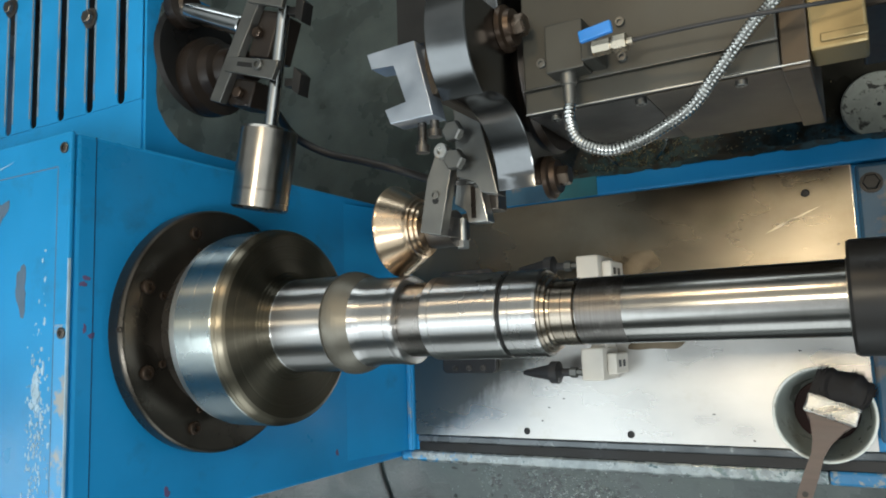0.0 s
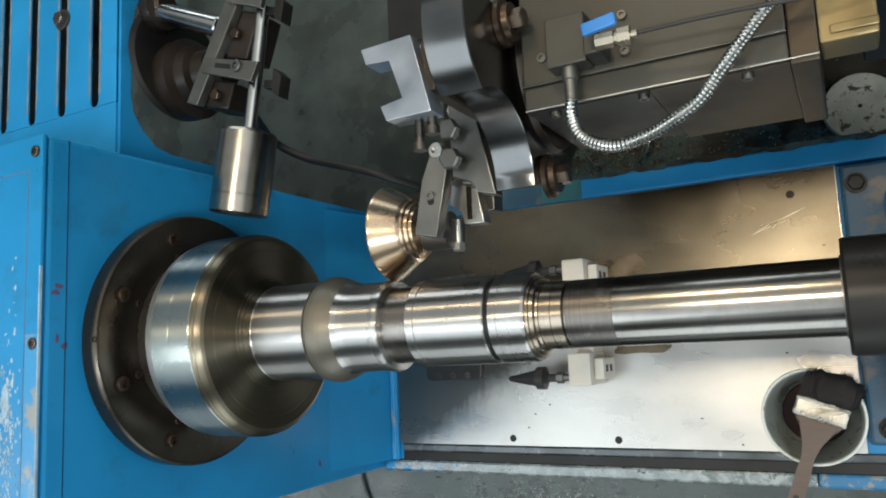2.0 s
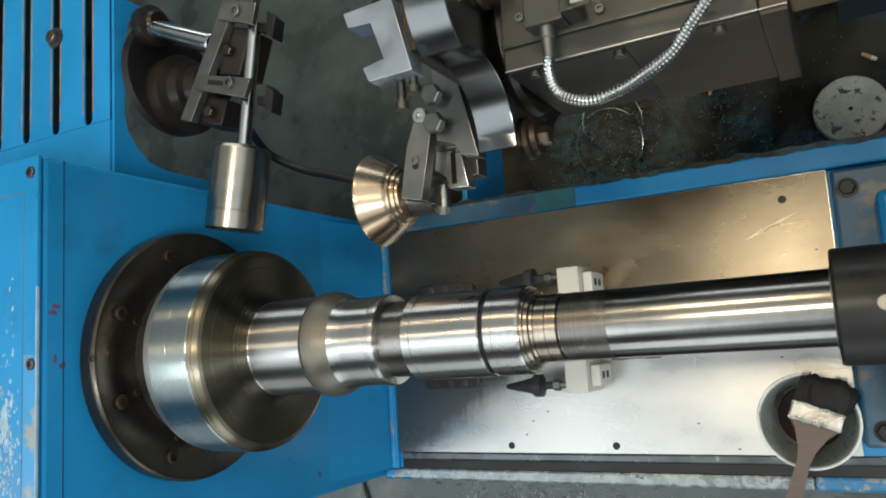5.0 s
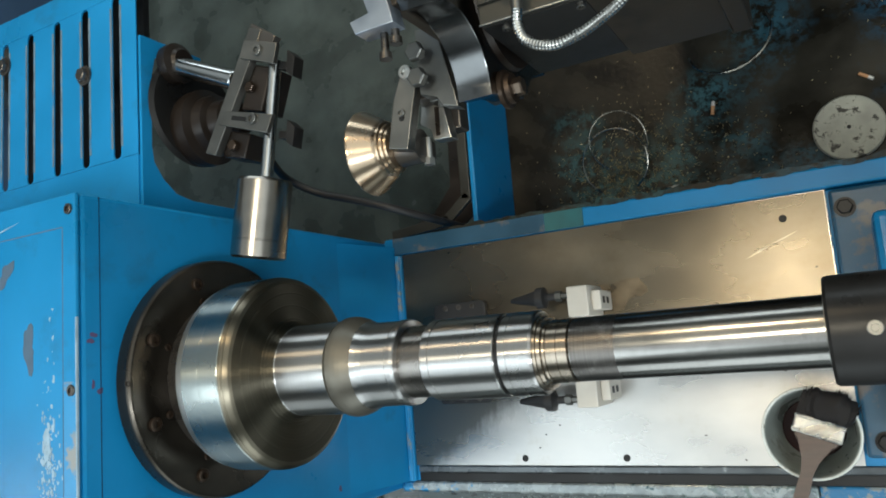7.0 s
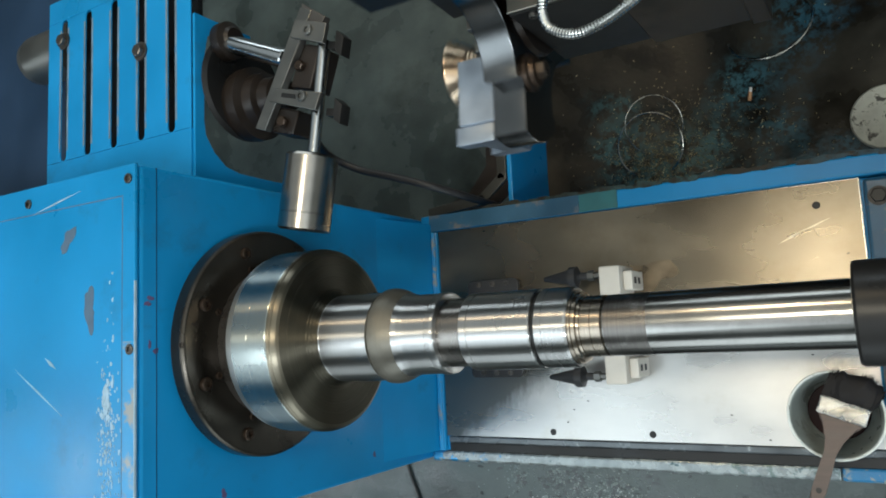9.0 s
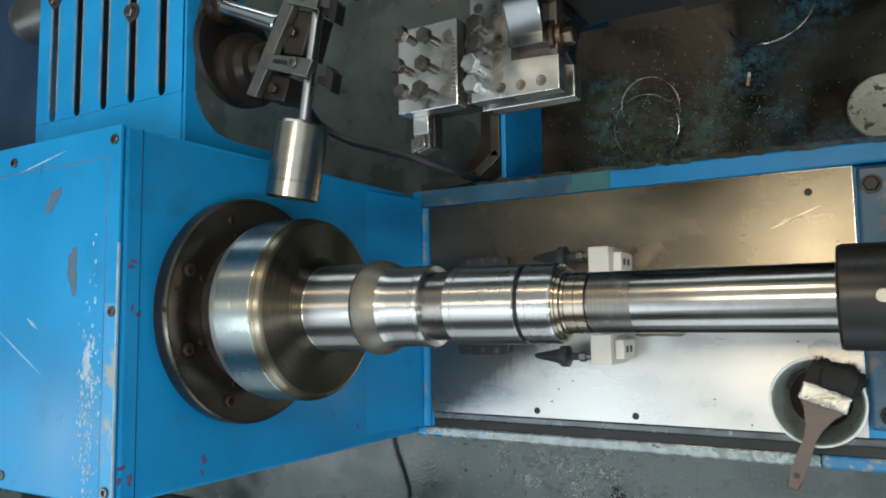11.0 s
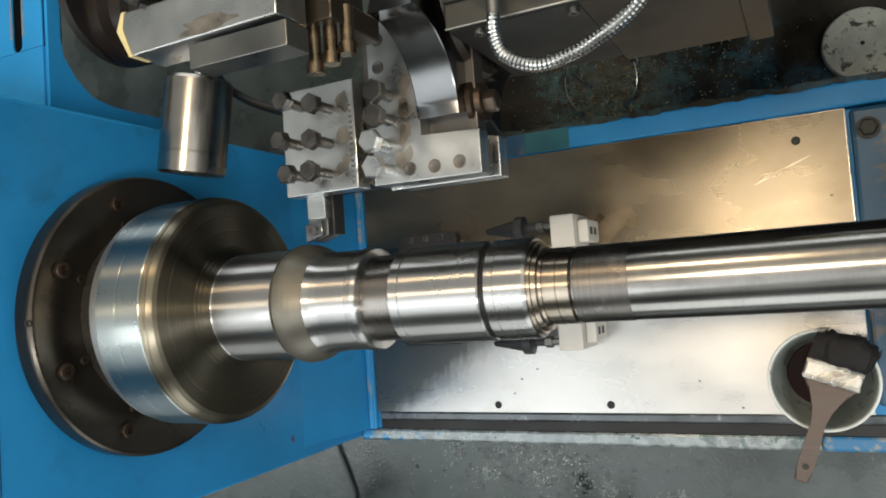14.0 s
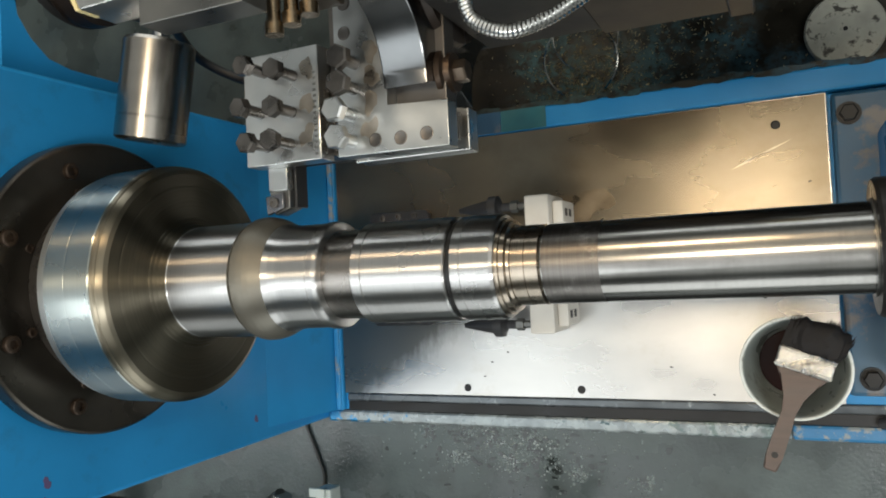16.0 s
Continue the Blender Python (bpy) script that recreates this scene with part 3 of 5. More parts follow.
part("weld_bead", moved(prism([(0.0, 0.0), (0.031, 0.0), (0.029, 0.020), (0.019, 0.062), (0.008, 0.115), (0.0, 0.17)], 0, 0.500), Matrix(((1, 0, 0, -0.0462), (0, 0, 1, -0.045), (0, 1, 0, 0.0062), (0, 0, 0, 1)))), M_BLUE, headstock, "painted weld along the foot")
part("foot_lip", box(-0.0140, -0.0045, -0.044, 0.436, 0.0040, 0.0105, 0.002), M_EDGE, headstock, "rubbed pale edge of the foot")
for sx, sy in ((-0.060, 0.449), (-0.056, 0.203), (-0.060, -0.045), (-0.313, 0.444), (-0.313, -0.045)):
    part("cover_screw", moved(socket_screw(0.0075, 0.004), pose(sx, sy, 0.7555)), M_DARK, top_cover, "dark socket screw")
for k, (cx, cy, rx, ry, tn) in enumerate(((-0.205, 0.375, 0.012, 0.021, -0.9), (-0.150, 0.265, 0.014, 0.028, 0.1))):
    part("paint_chip", patch(cx, cy, 0.756, rx, ry, 5 + k, turn=tn), M_PRIMER, top_cover, "grey patch where paint is gone")
rnd = random.Random(11)
chips = []
for k in range(300):
    a = rnd.gauss(0, 1)
    cx, cy = -0.105 + rnd.gauss(0, 0.012) - 0.00 * a, 0.07 + a * 0.075
    s = rnd.uniform(0.0005, 0.0024)
    chips.append(patch(cx, cy, 0.756, s * rnd.uniform(0.5, 1), s * rnd.uniform(0.8, 2.2), 200 + k, 8, thick=0.0003 + 0.000002 * k))
for k in range(34):
    chips.append(patch(-0.108 + rnd.gauss(0, 0.006), 0.130 + rnd.gauss(0, 0.014), 0.756, rnd.uniform(0.0015, 0.0042), rnd.uniform(0.0025, 0.0070), 600 + k, 12, thick=0.0010 + 0.00002 * k))
sc = finish(joined(chips), "scuffed_paint", M_SCUFF, top_cover, "pale specks of rubbed paint")
tagged(sc, kind="stuff")
for k, (ax, ay, bx, by) in enumerate(((-0.262, 0.196, -0.232, 0.178), (-0.345, 0.180, -0.215, 0.108), (-0.30, 0.425, -0.175, 0.447), (-0.11, 0.12, -0.104, 0.16))):
    d = Vector((bx - ax, by - ay, 0)).normalized()
    q = Vector((-d.y, d.x, 0)) * (0.003, 0.0014, 0.0014, 0.002)[k]
    part("paint_scratch", prism([(ax, ay), ((ax + bx) / 2 + q.x, (ay + by) / 2 + q.y), (bx, by), ((ax + bx) / 2 - q.x, (ay + by) / 2 - q.y)], 0.755, 0.7566), M_SCUFF, top_cover, "pale scratch")
red = []
for k in range(14):
    y, z = rnd.uniform(-0.05, 0.30), rnd.choice((0.74, 0.745, 0.735, 0.60, 0.2, 0.12))
    red.append(moved(patch(0, 0, 0, rnd.uniform(0.002, 0.006), rnd.uniform(0.003, 0.008), 700 + k, 10), pose(-0.046, y, z + rnd.uniform(-0.02, 0.01), 0, 90, 0)))
tagged(finish(joined(red), "red_paint", M_RED, headstock, "faded red paint marks"), kind="stuff")

# louvred cover behind it
louvre = thing("louvred_cover", "blue sheet metal cover with five long vent slots", "cover")
SLOTS = (-0.483, -0.406, -0.327, -0.249, -0.168)
xs = [-0.536] + [v for s in SLOTS for v in (s - 0.0095, s + 0.0095)] + [-0.118]
for k in range(0, len(xs), 2):
    part("cover_strip", box(xs[k], xs[k + 1], 0.5725, 0.859, 0.5915, 0.594, 0.0005), M_BLUE, louvre)
part("cover_rim", box(-0.536, -0.118, 0.474, 0.5720, 0.586, 0.594, 0.0008), M_BLUE, louvre)
part("cover_rim", box(-0.536, -0.118, 0.8595, 0.905, 0.586, 0.594, 0.0008), M_BLUE, louvre)
# flat black sheet under the slots; its colour stands for the shade inside
part("cover_body", box(-0.534, -0.140, 0.476, 0.903, 0.546, 0.560, 0.003), M_OILSHADE, louvre, "black sheet for the shade inside the slots")
part("side_panel", moved(prism([(0.474, 0.590), (0.775, 0.590), (0.775, 0.46), (0.752, 0.46), (0.752, 0.545), (0.742, 0.562), (0.703, 0.570), (0.587, 0.571), (0.562, 0.567), (0.536, 0.549), (0.515, 0.523), (0.508, 0.49), (0.507, 0.448), (0.507, 0.36), (0.474, 0.36)], 0, 0.0058), Matrix(((0, 0, 1, -0.1178), (1, 0, 0, 0), (0, 1, 0, 0), (0, 0, 0, 1)))), M_BLUE, louvre, "side panel with a rounded opening")
for sx in SLOTS:
    for ye, sgn in ((0.5722, 1), (0.8593, -1)):
        arc = [(sx + 0.0096 * math.cos(a), ye + sgn * (0.0100 - 0.0096 * math.sin(a))) for a in np.radians(np.linspace(0, 180, 13))]
        part("slot_end", prism([(sx - 0.0096, ye), (sx + 0.0096, ye)] + arc, 0.5912, 0.5938), M_BLUE, louvre, "rounded end of a slot")
for k, sx in enumerate(SLOTS):
    for side in (-1, 1):
        part("slot_edge", box(sx + side * 0.0122 - 0.0026, sx + side * 0.0122 + 0.0026, 0.592, 0.84, 0.592, 0.5944, 0.0004), M_SLOT, louvre, "rubbed slot edge")
for sx, sy in ((-0.483, 0.815), (-0.249, 0.737)):
    part("cover_bolt", moved(hex_bolt(0.012, 0.009, 0.005, 0.012, 0.0175), pose(sx, sy, 0.5975)), M_DARK, louvre, "oily hexagon bolt with a washer")
cab = thing("rear_cabinet", "dark blue sheet metal cabinet behind the headstock", "cabinet")
part("cabinet_body", box(-1.3, -0.545, 0.4715, 1.3, 0.36, 0.44, 0.006), M_DARKBLUE, cab)
part("cabinet_leg", box(-1.28, -1.22, 0.50, 0.56, FLOOR, 0.3602, 0.003), M_DARKBLUE, cab)
part("cabinet_leg", box(-1.28, -1.22, 1.22, 1.28, FLOOR, 0.3602, 0.003), M_DARKBLUE, cab)
part("motor_stub", lathe([(0, 0), (0, 0.05), (0.02, 0.055), (0.14, 0.055), (0.15, 0.03), (0.15, 0)], 28, pose(-0.74, 0.86, 0.496)), M_GREY, cab, "grey cylindrical motor end")

# ---- spindle flange, chuck and workpiece ----
flange = thing("spindle_flange", "dark oily steel flange bolted to the headstock", "flange", m=pose(0, AY, AZ))
disc = part("disc", lathe([(-0.046, 0), (-0.046, 0.166), (-0.0345, 0.166), (-0.0345, 0.1810), (-0.0330, 0.1825), (-0.0140, 0.1825), (-0.0110, 0.1815), (-0.0085, 0.1790), (-0.008, 0.1770), (-0.008, 0.10), (-0.008, 0)], 144), M_FLANGE, flange)
for k in range(8):
    a = math.radians(22.5 + 45 * k)
    part("bolt", moved(socket_screw(0.0098, 0.006), pose(-0.0085, 0.1525 * math.sin(a), 0.1525 * math.cos(a), 0, 90, 0)), M_BRASSDARK, disc, "oily brown socket bolt")
    part("small_screw", moved(socket_screw(0.0055, 0.003), pose(-0.0082, 0.1245 * math.sin(a) , 0.1245 * math.cos(a), 0, 90, 0)), M_BRASSDARK, disc)
part("dowel", moved(socket_screw(0.004, 0.003), pose(-0.012, 0, 0.181, 0, 60, 0)), M_RUST, flange)

work = thing("workpiece", "turned steel shaft held between spindle and tailstock", "shaft", m=pose(0, AY, AZ))
part("spindle_nose", lathe([(-0.0075, 0), (-0.0075, 0.118), (0.028, 0.118), (0.028, 0)], 96), M_DARK, work, "dark spindle nose")
part("chuck_rim", lathe([(0.0285, 0), (0.0285, 0.1350), (0.0335, 0.1378), (0.0450, 0.1404), (0.0450, 0)], 160), M_RIM, work, "bright chamfered chuck rim")
part("chuck_body", lathe([(0.0451, 0), (0.0451, 0.1405), (0.075, 0.1405), (0.0755, 0.1403), (0.0765, 0.1403), (0.0775, 0.1405), (0.1105, 0.1405), (0.1120, 0.1398), (0.1120, 0)], 160), M_CHUCK, work, "polished steel chuck body")
part("face_ring", lathe([(0.1121, 0), (0.1121, 0.1394), (0.1135, 0.1402), (0.1165, 0.1395), (0.1180, 0.1378), (0.1195, 0.1378), (0.1205, 0.1385), (0.1230, 0.1372), (0.1260, 0.1340), (0.1278, 0.1295), (0.1278, 0)], 160), M_WARMSHEEN, work, "stepped ring with a warm sheen in its colour")
part("chuck_face", lathe([(0.1279, 0), (0.1279, 0.1294), (0.1283, 0.1170), (0.1281, 0.1165), (0.1281, 0.1150), (0.1286, 0.1140), (0.1290, 0.0980), (0.1287, 0.0975), (0.1292, 0.0955), (0.1300, 0.0845), (0.1303, 0.0800), (0.1303, 0)], 160), M_FACE, work, "chuck face with mirrored brown in its colour")
part("fillet", lathe([(0.1304, 0), (0.1304, 0.0770), (0.1318, 0.0762), (0.1326, 0.0730), (0.1345, 0.0718), (0.1360, 0.0692), (0.1385, 0.0680), (0.1400, 0.0664), (0.1434, 0.0656), (0.1434, 0)], 112), M_FACE, work, "fillet with mirrored brown in its colour")
part("journal", lathe([(0.1435, 0), (0.1435, 0.0653), (0.1445, 0.0646), (0.147, 0.0646), (0.1475, 0.0650), (0.2285, 0.0650), (0.2285, 0)], 128), M_TURNED, work, "bright turned journal")
part("shoulder", lathe([(0.2286, 0), (0.2286, 0.0650), (0.2300, 0.0660), (0.2308, 0.0662), (0.2315, 0.0640), (0.2330, 0.0640), (0.2338, 0.0676), (0.2360, 0.0688), (0.2400, 0.0693), (0.2450, 0.0691), (0.2510, 0.0680), (0.2570, 0.0660), (0.2630, 0.0632), (0.2690, 0.0604), (0.2690, 0)], 128), M_BAND, work, "dull waxed shoulder")
part("taper", lathe([(0.2691, 0), (0.2691, 0.0603), (0.276, 0.0582), (0.285, 0.0570), (0.3215, 0.0565), (0.322, 0.0558), (0.3235, 0.0558), (0.324, 0.0576), (0.3305, 0.0580), (0.3345, 0.0572), (0.3355, 0.0560), (0.3355, 0)], 128), M_TURNED, work)
part("neck", lathe([(0.3356, 0), (0.3356, 0.0475), (0.3715, 0.0475), (0.3715, 0)], 96), M_NECK, work, "dark narrow neck")
part("collar", lathe([(0.3716, 0), (0.3716, 0.0500), (0.374, 0.0525), (0.3840, 0.0525), (0.3845, 0.0515), (0.386, 0.0515), (0.3865, 0.0525), (0.4735, 0.0523), (0.475, 0.051),
                      (0.4752, 0.0475), (0.4805, 0.0475), (0.481, 0.0510), (0.482, 0.0518), (0.4910, 0.0518), (0.4913, 0.0511), (0.4922, 0.0511), (0.4925, 0.0518), (0.521, 0.0516), (0.524, 0.050), (0.524, 0)], 128), M_TURNED, work, "bright grooved collar")
# black ring set into the collar: the recess's shade as colour
part("groove", lathe([(0.4756, 0.044), (0.4756, 0.0486), (0.4802, 0.0486), (0.4802, 0.044)], 96), M_OILSHADE, work, "black ring for the shade in the groove")
part("end_steps", lathe([(0.5241, 0), (0.5241, 0.0470), (0.5275, 0.0468), (0.5280, 0.0445), (0.5325, 0.0440), (0.5335, 0.0400), (0.5365, 0.0395), (0.5370, 0.0380), (0.5385, 0.0380), (0.5390, 0.0387), (0.5500, 0.0387), (0.5503, 0.0378), (0.5512, 0.0378), (0.5515, 0.0385), (0.5630, 0.0385), (0.5632, 0.035), (0.5635, 0.035), (0.5635, 0)], 96), M_BANDB, work)
part("bar", lathe([(0.5638, 0), (0.5638, 0.0365), (0.566, 0.0378), (0.8345, 0.0378), (0.8345, 0)], 128), M_BAR, work, "grey ground bar with faint oxide marks")

part("oxide_band", lathe([(0.5665, 0.0377), (0.567, 0.03795), (0.6190, 0.03795), (0.6195, 0.0377)], 96), M_OXIDE, work, "dark oxide band left on the bar")
tail = thing("tailstock", "chipped blue tailstock with a black sleeve gripping the bar", "tailstock")
sleeve = part("sleeve", lathe([(0.835, 0.0), (0.835, 0.0545), (0.838, 0.0565), (1.6, 0.0565), (1.6, 0)], 96, pose(0, AY, AZ)), M_BLACKSTEEL, tail)
part("ring", lathe([(0.8335, 0), (0.8335, 0.040), (0.8365, 0.040), (0.8365, 0)], 64, pose(0, AY, AZ)), M_GREY, tail)
part("set_screw", moved(socket_screw(0.0075, 0.003), pose(0.876, AY, AZ + 0.0562)), M_GREY, sleeve, "bright socket set screw")

tbase = tail
slab = part("base_slab", box(0.8425, 1.7, 0.0, 0.432, -0.006, 0.016, 0.006), M_OLDBLUE, tbase, "chipped blue cast base")
part("rib", box(0.897, 0.925, 0.03, 0.375, 0.0155, 0.12, 0.01), M_BLUE, tbase)
part("pedestal", box(0.95, 1.6, 0.12, 0.30, 0.0155, 0.50, 0.01), M_BLUE, tbase)
for bx, by in ((0.864, 0.400), (0.872, 0.025)):
    part("base_bolt", moved(hex_bolt(0.0125, 0.009, 0.006, 0.006, 0.0165), pose(bx, by, 0.0195)), M_BLACKSTEEL, slab, "greasy hexagon bolt")
part("bent_lug", tube([(0.88, -0.04, 0.0), (0.92, -0.032, 0.02), (0.99, -0.03, 0.03), (1.06, -0.045, 0.0)], 0.008, 12), M_BLACK, tbase, "black bent hook")

# ---- cup of oil and brush ----
cup = thing("cup", "pale plastic cup part filled with dark oil on the cover plate", "cup", m=pose(0.774, 0.052, 0.0005))
part("wall", lathe([(0, 0), (0, 0.041), (0.004, 0.043), (0.103, 0.0655), (0.106, 0.0685), (0.111, 0.0685), (0.112, 0.066), (0.108, 0.0635), (0.012, 0.0405), (0.008, 0.038), (0.008, 0)], 64, UP), M_CUP, cup)
part("rim", lathe([(0.1095, 0.0660), (0.1095, 0.0690), (0.1115, 0.0697), (0.1135, 0.0690), (0.1138, 0.0672), (0.1125, 0.0655), (0.1095, 0.0660)], 64, UP), M_CUPRIM, cup, "pale chipped rim")
part("oil", lathe([(0.034, 0), (0.034, 0.0452), (0.0375, 0.0462), (0.038, 0.045), (0.038, 0)], 48, UP), M_OIL, cup, "dark red-brown oil")
brush = thing("paint_brush", "wooden paint brush with oily black bristles lying across the cup", "brush")
A, B = Vector((0.735, -0.078, 0.138)), Vector((0.802, 0.105, 0.119))
ax = (B - A).normalized()
side = ax.cross(Vector((0, 0, 1))).normalized()
bmat = Matrix((side, ax, side.cross(ax))).transposed().to_4x4()
bmat.translation = A
outline = [(0.0, 0.0075), (0.004, 0.0090), (0.02, 0.0102), (0.05, 0.0100), (0.080, 0.0086), (0.100, 0.0095), (0.114, 0.0155), (0.126, 0.0265), (0.136, 0.0325)]
poly = [(-w, l) for l, w in outline][::-1] + [(w, l) for l, w in outline]
handle = part("handle", moved(prism(poly, -0.0065, 0.0065, 0.0028), bmat), M_WOOD, brush, "worn brown wooden handle")
part("hang_hole", lathe([(-0.0074, 0), (-0.0074, 0.0042), (0.0074, 0.0042), (0.0074, 0)], 16, bmat @ pose(0, 0.022, 0) @ UP), M_OILSHADE, handle)
ferrule = part("ferrule", moved(box(-0.0350, 0.0350, 0.134, 0.163, -0.0085, 0.0085, 0.003), bmat), M_FERRULE, brush, "dented tin ferrule")
for yy in (0.1375, 0.1405, 0.1575, 0.1600):
    part("ferrule_bead", moved(box(-0.0356, 0.0356, yy - 0.001, yy + 0.001, -0.0093, 0.0093, 0.0008), bmat), M_FERRULE, ferrule)
rb = random.Random(4)
tufts = bmesh.new()
for k in range(420):
    x0, z0 = rb.uniform(-0.034, 0.034), rb.uniform(-0.0075, 0.0075)
    ln = 0.044 + 0.010 * math.sin(x0 * 160) + rb.uniform(-0.007, 0.006)
    ln *= 0.80 + 0.2 * (x0 + 0.034) / 0.068
    x1, z1 = x0 * 1.12 + 0.005 + rb.uniform(-0.004, 0.004) + 0.004, z0 * 1.3 + rb.uniform(-0.003, 0.003) - 0.006
    r = rb.uniform(0.0008, 0.0016)
    a = [tufts.verts.new((x0 + r * math.cos(q), 0.162, z0 + r * math.sin(q))) for q in (0.5, 2.6, 4.7)]
    mid = [tufts.verts.new(((x0 + x1) / 2 + r * 1.5 * math.cos(q), 0.162 + ln * 0.55, (z0 + z1) / 2 + 0.0015 + r * 1.5 * math.sin(q))) for q in (0.5, 2.6, 4.7)]
    tip = tufts.verts.new((x1, 0.162 + ln, z1))
    for j in range(3):
        tufts.faces.new((a[j], a[(j + 1) % 3], mid[(j + 1) % 3], mid[j]))
        tufts.faces.new((mid[j], mid[(j + 1) % 3], tip))
core = bmesh.ops.create_uvsphere(tufts, u_segments=24, v_segments=14, radius=1.0)["verts"]
for v in core:
    c = v.co.copy()
    v.co = Vector((0.008 + 0.036 * math.copysign(abs(c.x) ** 0.6, c.x), 0.182 + 0.025 * math.copysign(abs(c.y) ** 0.6, c.y) + 0.003 * math.sin(c.x * 9), 0.0125 * c.z - 0.001 + 0.0012 * math.sin(c.x * 14)))
part("bristles", moved(tufts, bmat), M_BRISTLE, brush, "oily black bristles")

# ---- stop arm with the steel cylinder ----
arm = thing("tool_setting_arm", "steel bracket arm carrying a polished cylinder beside the spindle", "bracket")
part("boss", lathe([(-0.113, 0), (-0.113, 0.060), (-0.09, 0.066), (-0.070, 0.066), (-0.064, 0.052), (-0.045, 0.050), (-0.040, 0.040), (-0.018, 0.038), (-0.012, 0.028), (0.004, 0.026), (0.006, 0)], 48, pose(0, 0.632, 0.480)), M_RUST, arm, "oily brown round housing")
# solid disc in the opening; its black stands for the recess's shade
part("boss_plate", lathe([(-0.1118, 0), (-0.1118, 0.092), (-0.106, 0.097), (-0.100, 0.090), (-0.098, 0.0)], 40, pose(0, 0.665, 0.485)), M_OILSHADE, arm, "black disc for the shaded mounting recess")
part("rod_socket", lathe([(-0.10, 0), (-0.10, 0.034), (-0.082, 0.034), (-0.076, 0.024), (-0.070, 0.020), (-0.070, 0)], 32, pose(0, 0.735, 0.535)), M_RUST, arm)
part("slide_rod", lathe([(-0.060, 0), (-0.060, 0.0165), (0.082, 0.0165), (0.085, 0.0155), (0.085, 0)], 32, pose(-0.027, 0.703, 0.540, 0, 0, -24)), M_CHROME, arm, "chromed slide rod")
part("arm_plate", prism([(0.100, 0.738), (0.124, 0.726), (0.019, 0.548), (-0.003, 0.556)], 0.546, 0.560, 0.0012), M_GREY, arm)
part("arm_cap", prism([(0.103, 0.744), (0.150, 0.709), (0.141, 0.697), (0.097, 0.722)], 0.5445, 0.5585, 0.001), M_DARK, arm)
part("clamp_jaw", prism([(0.096, 0.715), (0.161, 0.692), (0.152, 0.662), (0.084, 0.688)], 0.5605, 0.569, 0.0012), M_GREY, arm)
part("clamp_jaw", prism([(0.048, 0.612), (0.146, 0.584), (0.133, 0.558), (0.036, 0.592)], 0.5605, 0.569, 0.0012), M_GREY, arm)
part("clamp_slot", prism([(0.066, 0.600), (0.098, 0.590), (0.097, 0.583), (0.064, 0.593)], 0.5685, 0.5698, 0.0003), M_OILSHADE, arm, "slotted hole")
for bx, by in ((0.124, 0.689), (0.108, 0.585)):
    part("clamp_bolt", moved(socket_screw(0.0088, 0.006), pose(bx, by, 0.569)), M_GREY, arm, "socket bolt of the clamp")
for poly in ([(0.090, 0.684), (0.128, 0.670), (0.104, 0.604), (0.062, 0.616)], [(0.030, 0.590), (0.080, 0.574), (0.066, 0.536), (0.020, 0.548)]):
    part("clamp_body", prism(poly, 0.495, 0.5455, 0.003), M_RUST, arm, "oily dark clamp body")
for bx, by in ((0.088, 0.645), (0.048, 0.560)):
    part("clamp_nut", moved(hex_bolt(0.009, 0.008, 0.005, 0.006), pose(bx, by, 0.5475)), M_BRASSDARK, arm)
for px, py in ((0.162, 0.664), (0.155, 0.556)):
    part("clamp_tab", prism([(px - 0.018, py + 0.010), (px + 0.006, py + 0.004), (px + 0.003, py - 0.008), (px - 0.020, py - 0.002)], 0.530, 0.546, 0.001), M_BLACKSTEEL, arm)
    part("tab_plate", prism([(px + 0.002, py + 0.022), (px + 0.016, py + 0.008), (px + 0.010, py - 0.022), (px - 0.002, py - 0.012)], 0.528, 0.550, 0.001), M_BLACKSTEEL, arm)
part("vertical_rod", lathe([(-0.09, 0), (-0.09, 0.0098), (0.090, 0.0098), (0.090, 0)], 24, pose(0.118, 0.590, 0.540, 0, 0, 81)), M_CHROME, arm, "chromed rod")
part("cylinder", lathe([(-0.062, 0), (-0.062, 0.038), (-0.059, 0.0420), (-0.035, 0.0420), (-0.0345, 0.0414), (-0.033, 0.0414), (-0.0325, 0.0420), (0.056, 0.0420), (0.060, 0.039), (0.060, 0)], 64, pose(0.084, 0.440, 0.533, 0, 0, 79.5)), M_CYL, arm, "worn polished steel cylinder")
cable = finish(tube([(-0.05, 0.62, 0.43), (-0.13, 0.635, 0.28), (-0.20, 0.625, 0.14), (-0.15, 0.590, 0.095), (-0.05, 0.556, 0.095), (0.04, 0.524, 0.08), (0.085, 0.505, -0.02), (0.09, 0.50, -0.20)], 0.0085, 10), "cable", M_BLACK)
tagged(cable, "thick black rubber cable hanging behind the bed", "cable")

# ---- chip tray behind the bed ----
tray = thing("chip_tray", "blue sheet metal chip tray coated with oil and swarf", "tray")
part("tray_floor", box(0.13, 1.9, 0.4765, 1.5, TRAY - 0.008, TRAY, 0), M_TRAY, tray, "tray floor with flaking teal paint under oil")
part("tray_side", box(0.137, 0.149, 0.4765, 1.5, TRAY + 0.0005, -0.090, 0.003), M_BLUE, tray)
part("tray_corner", prism([(0.1492, 0.4768), (0.1492, 0.512)] + [(0.1842 - 0.035 * math.cos(a), 0.5118 - 0.035 * math.sin(a)) for a in np.radians(np.linspace(4, 86, 9))] + [(0.184, 0.4768)], TRAY + 0.0005, -0.090), M_BLUE, tray, "rounded inner corner")
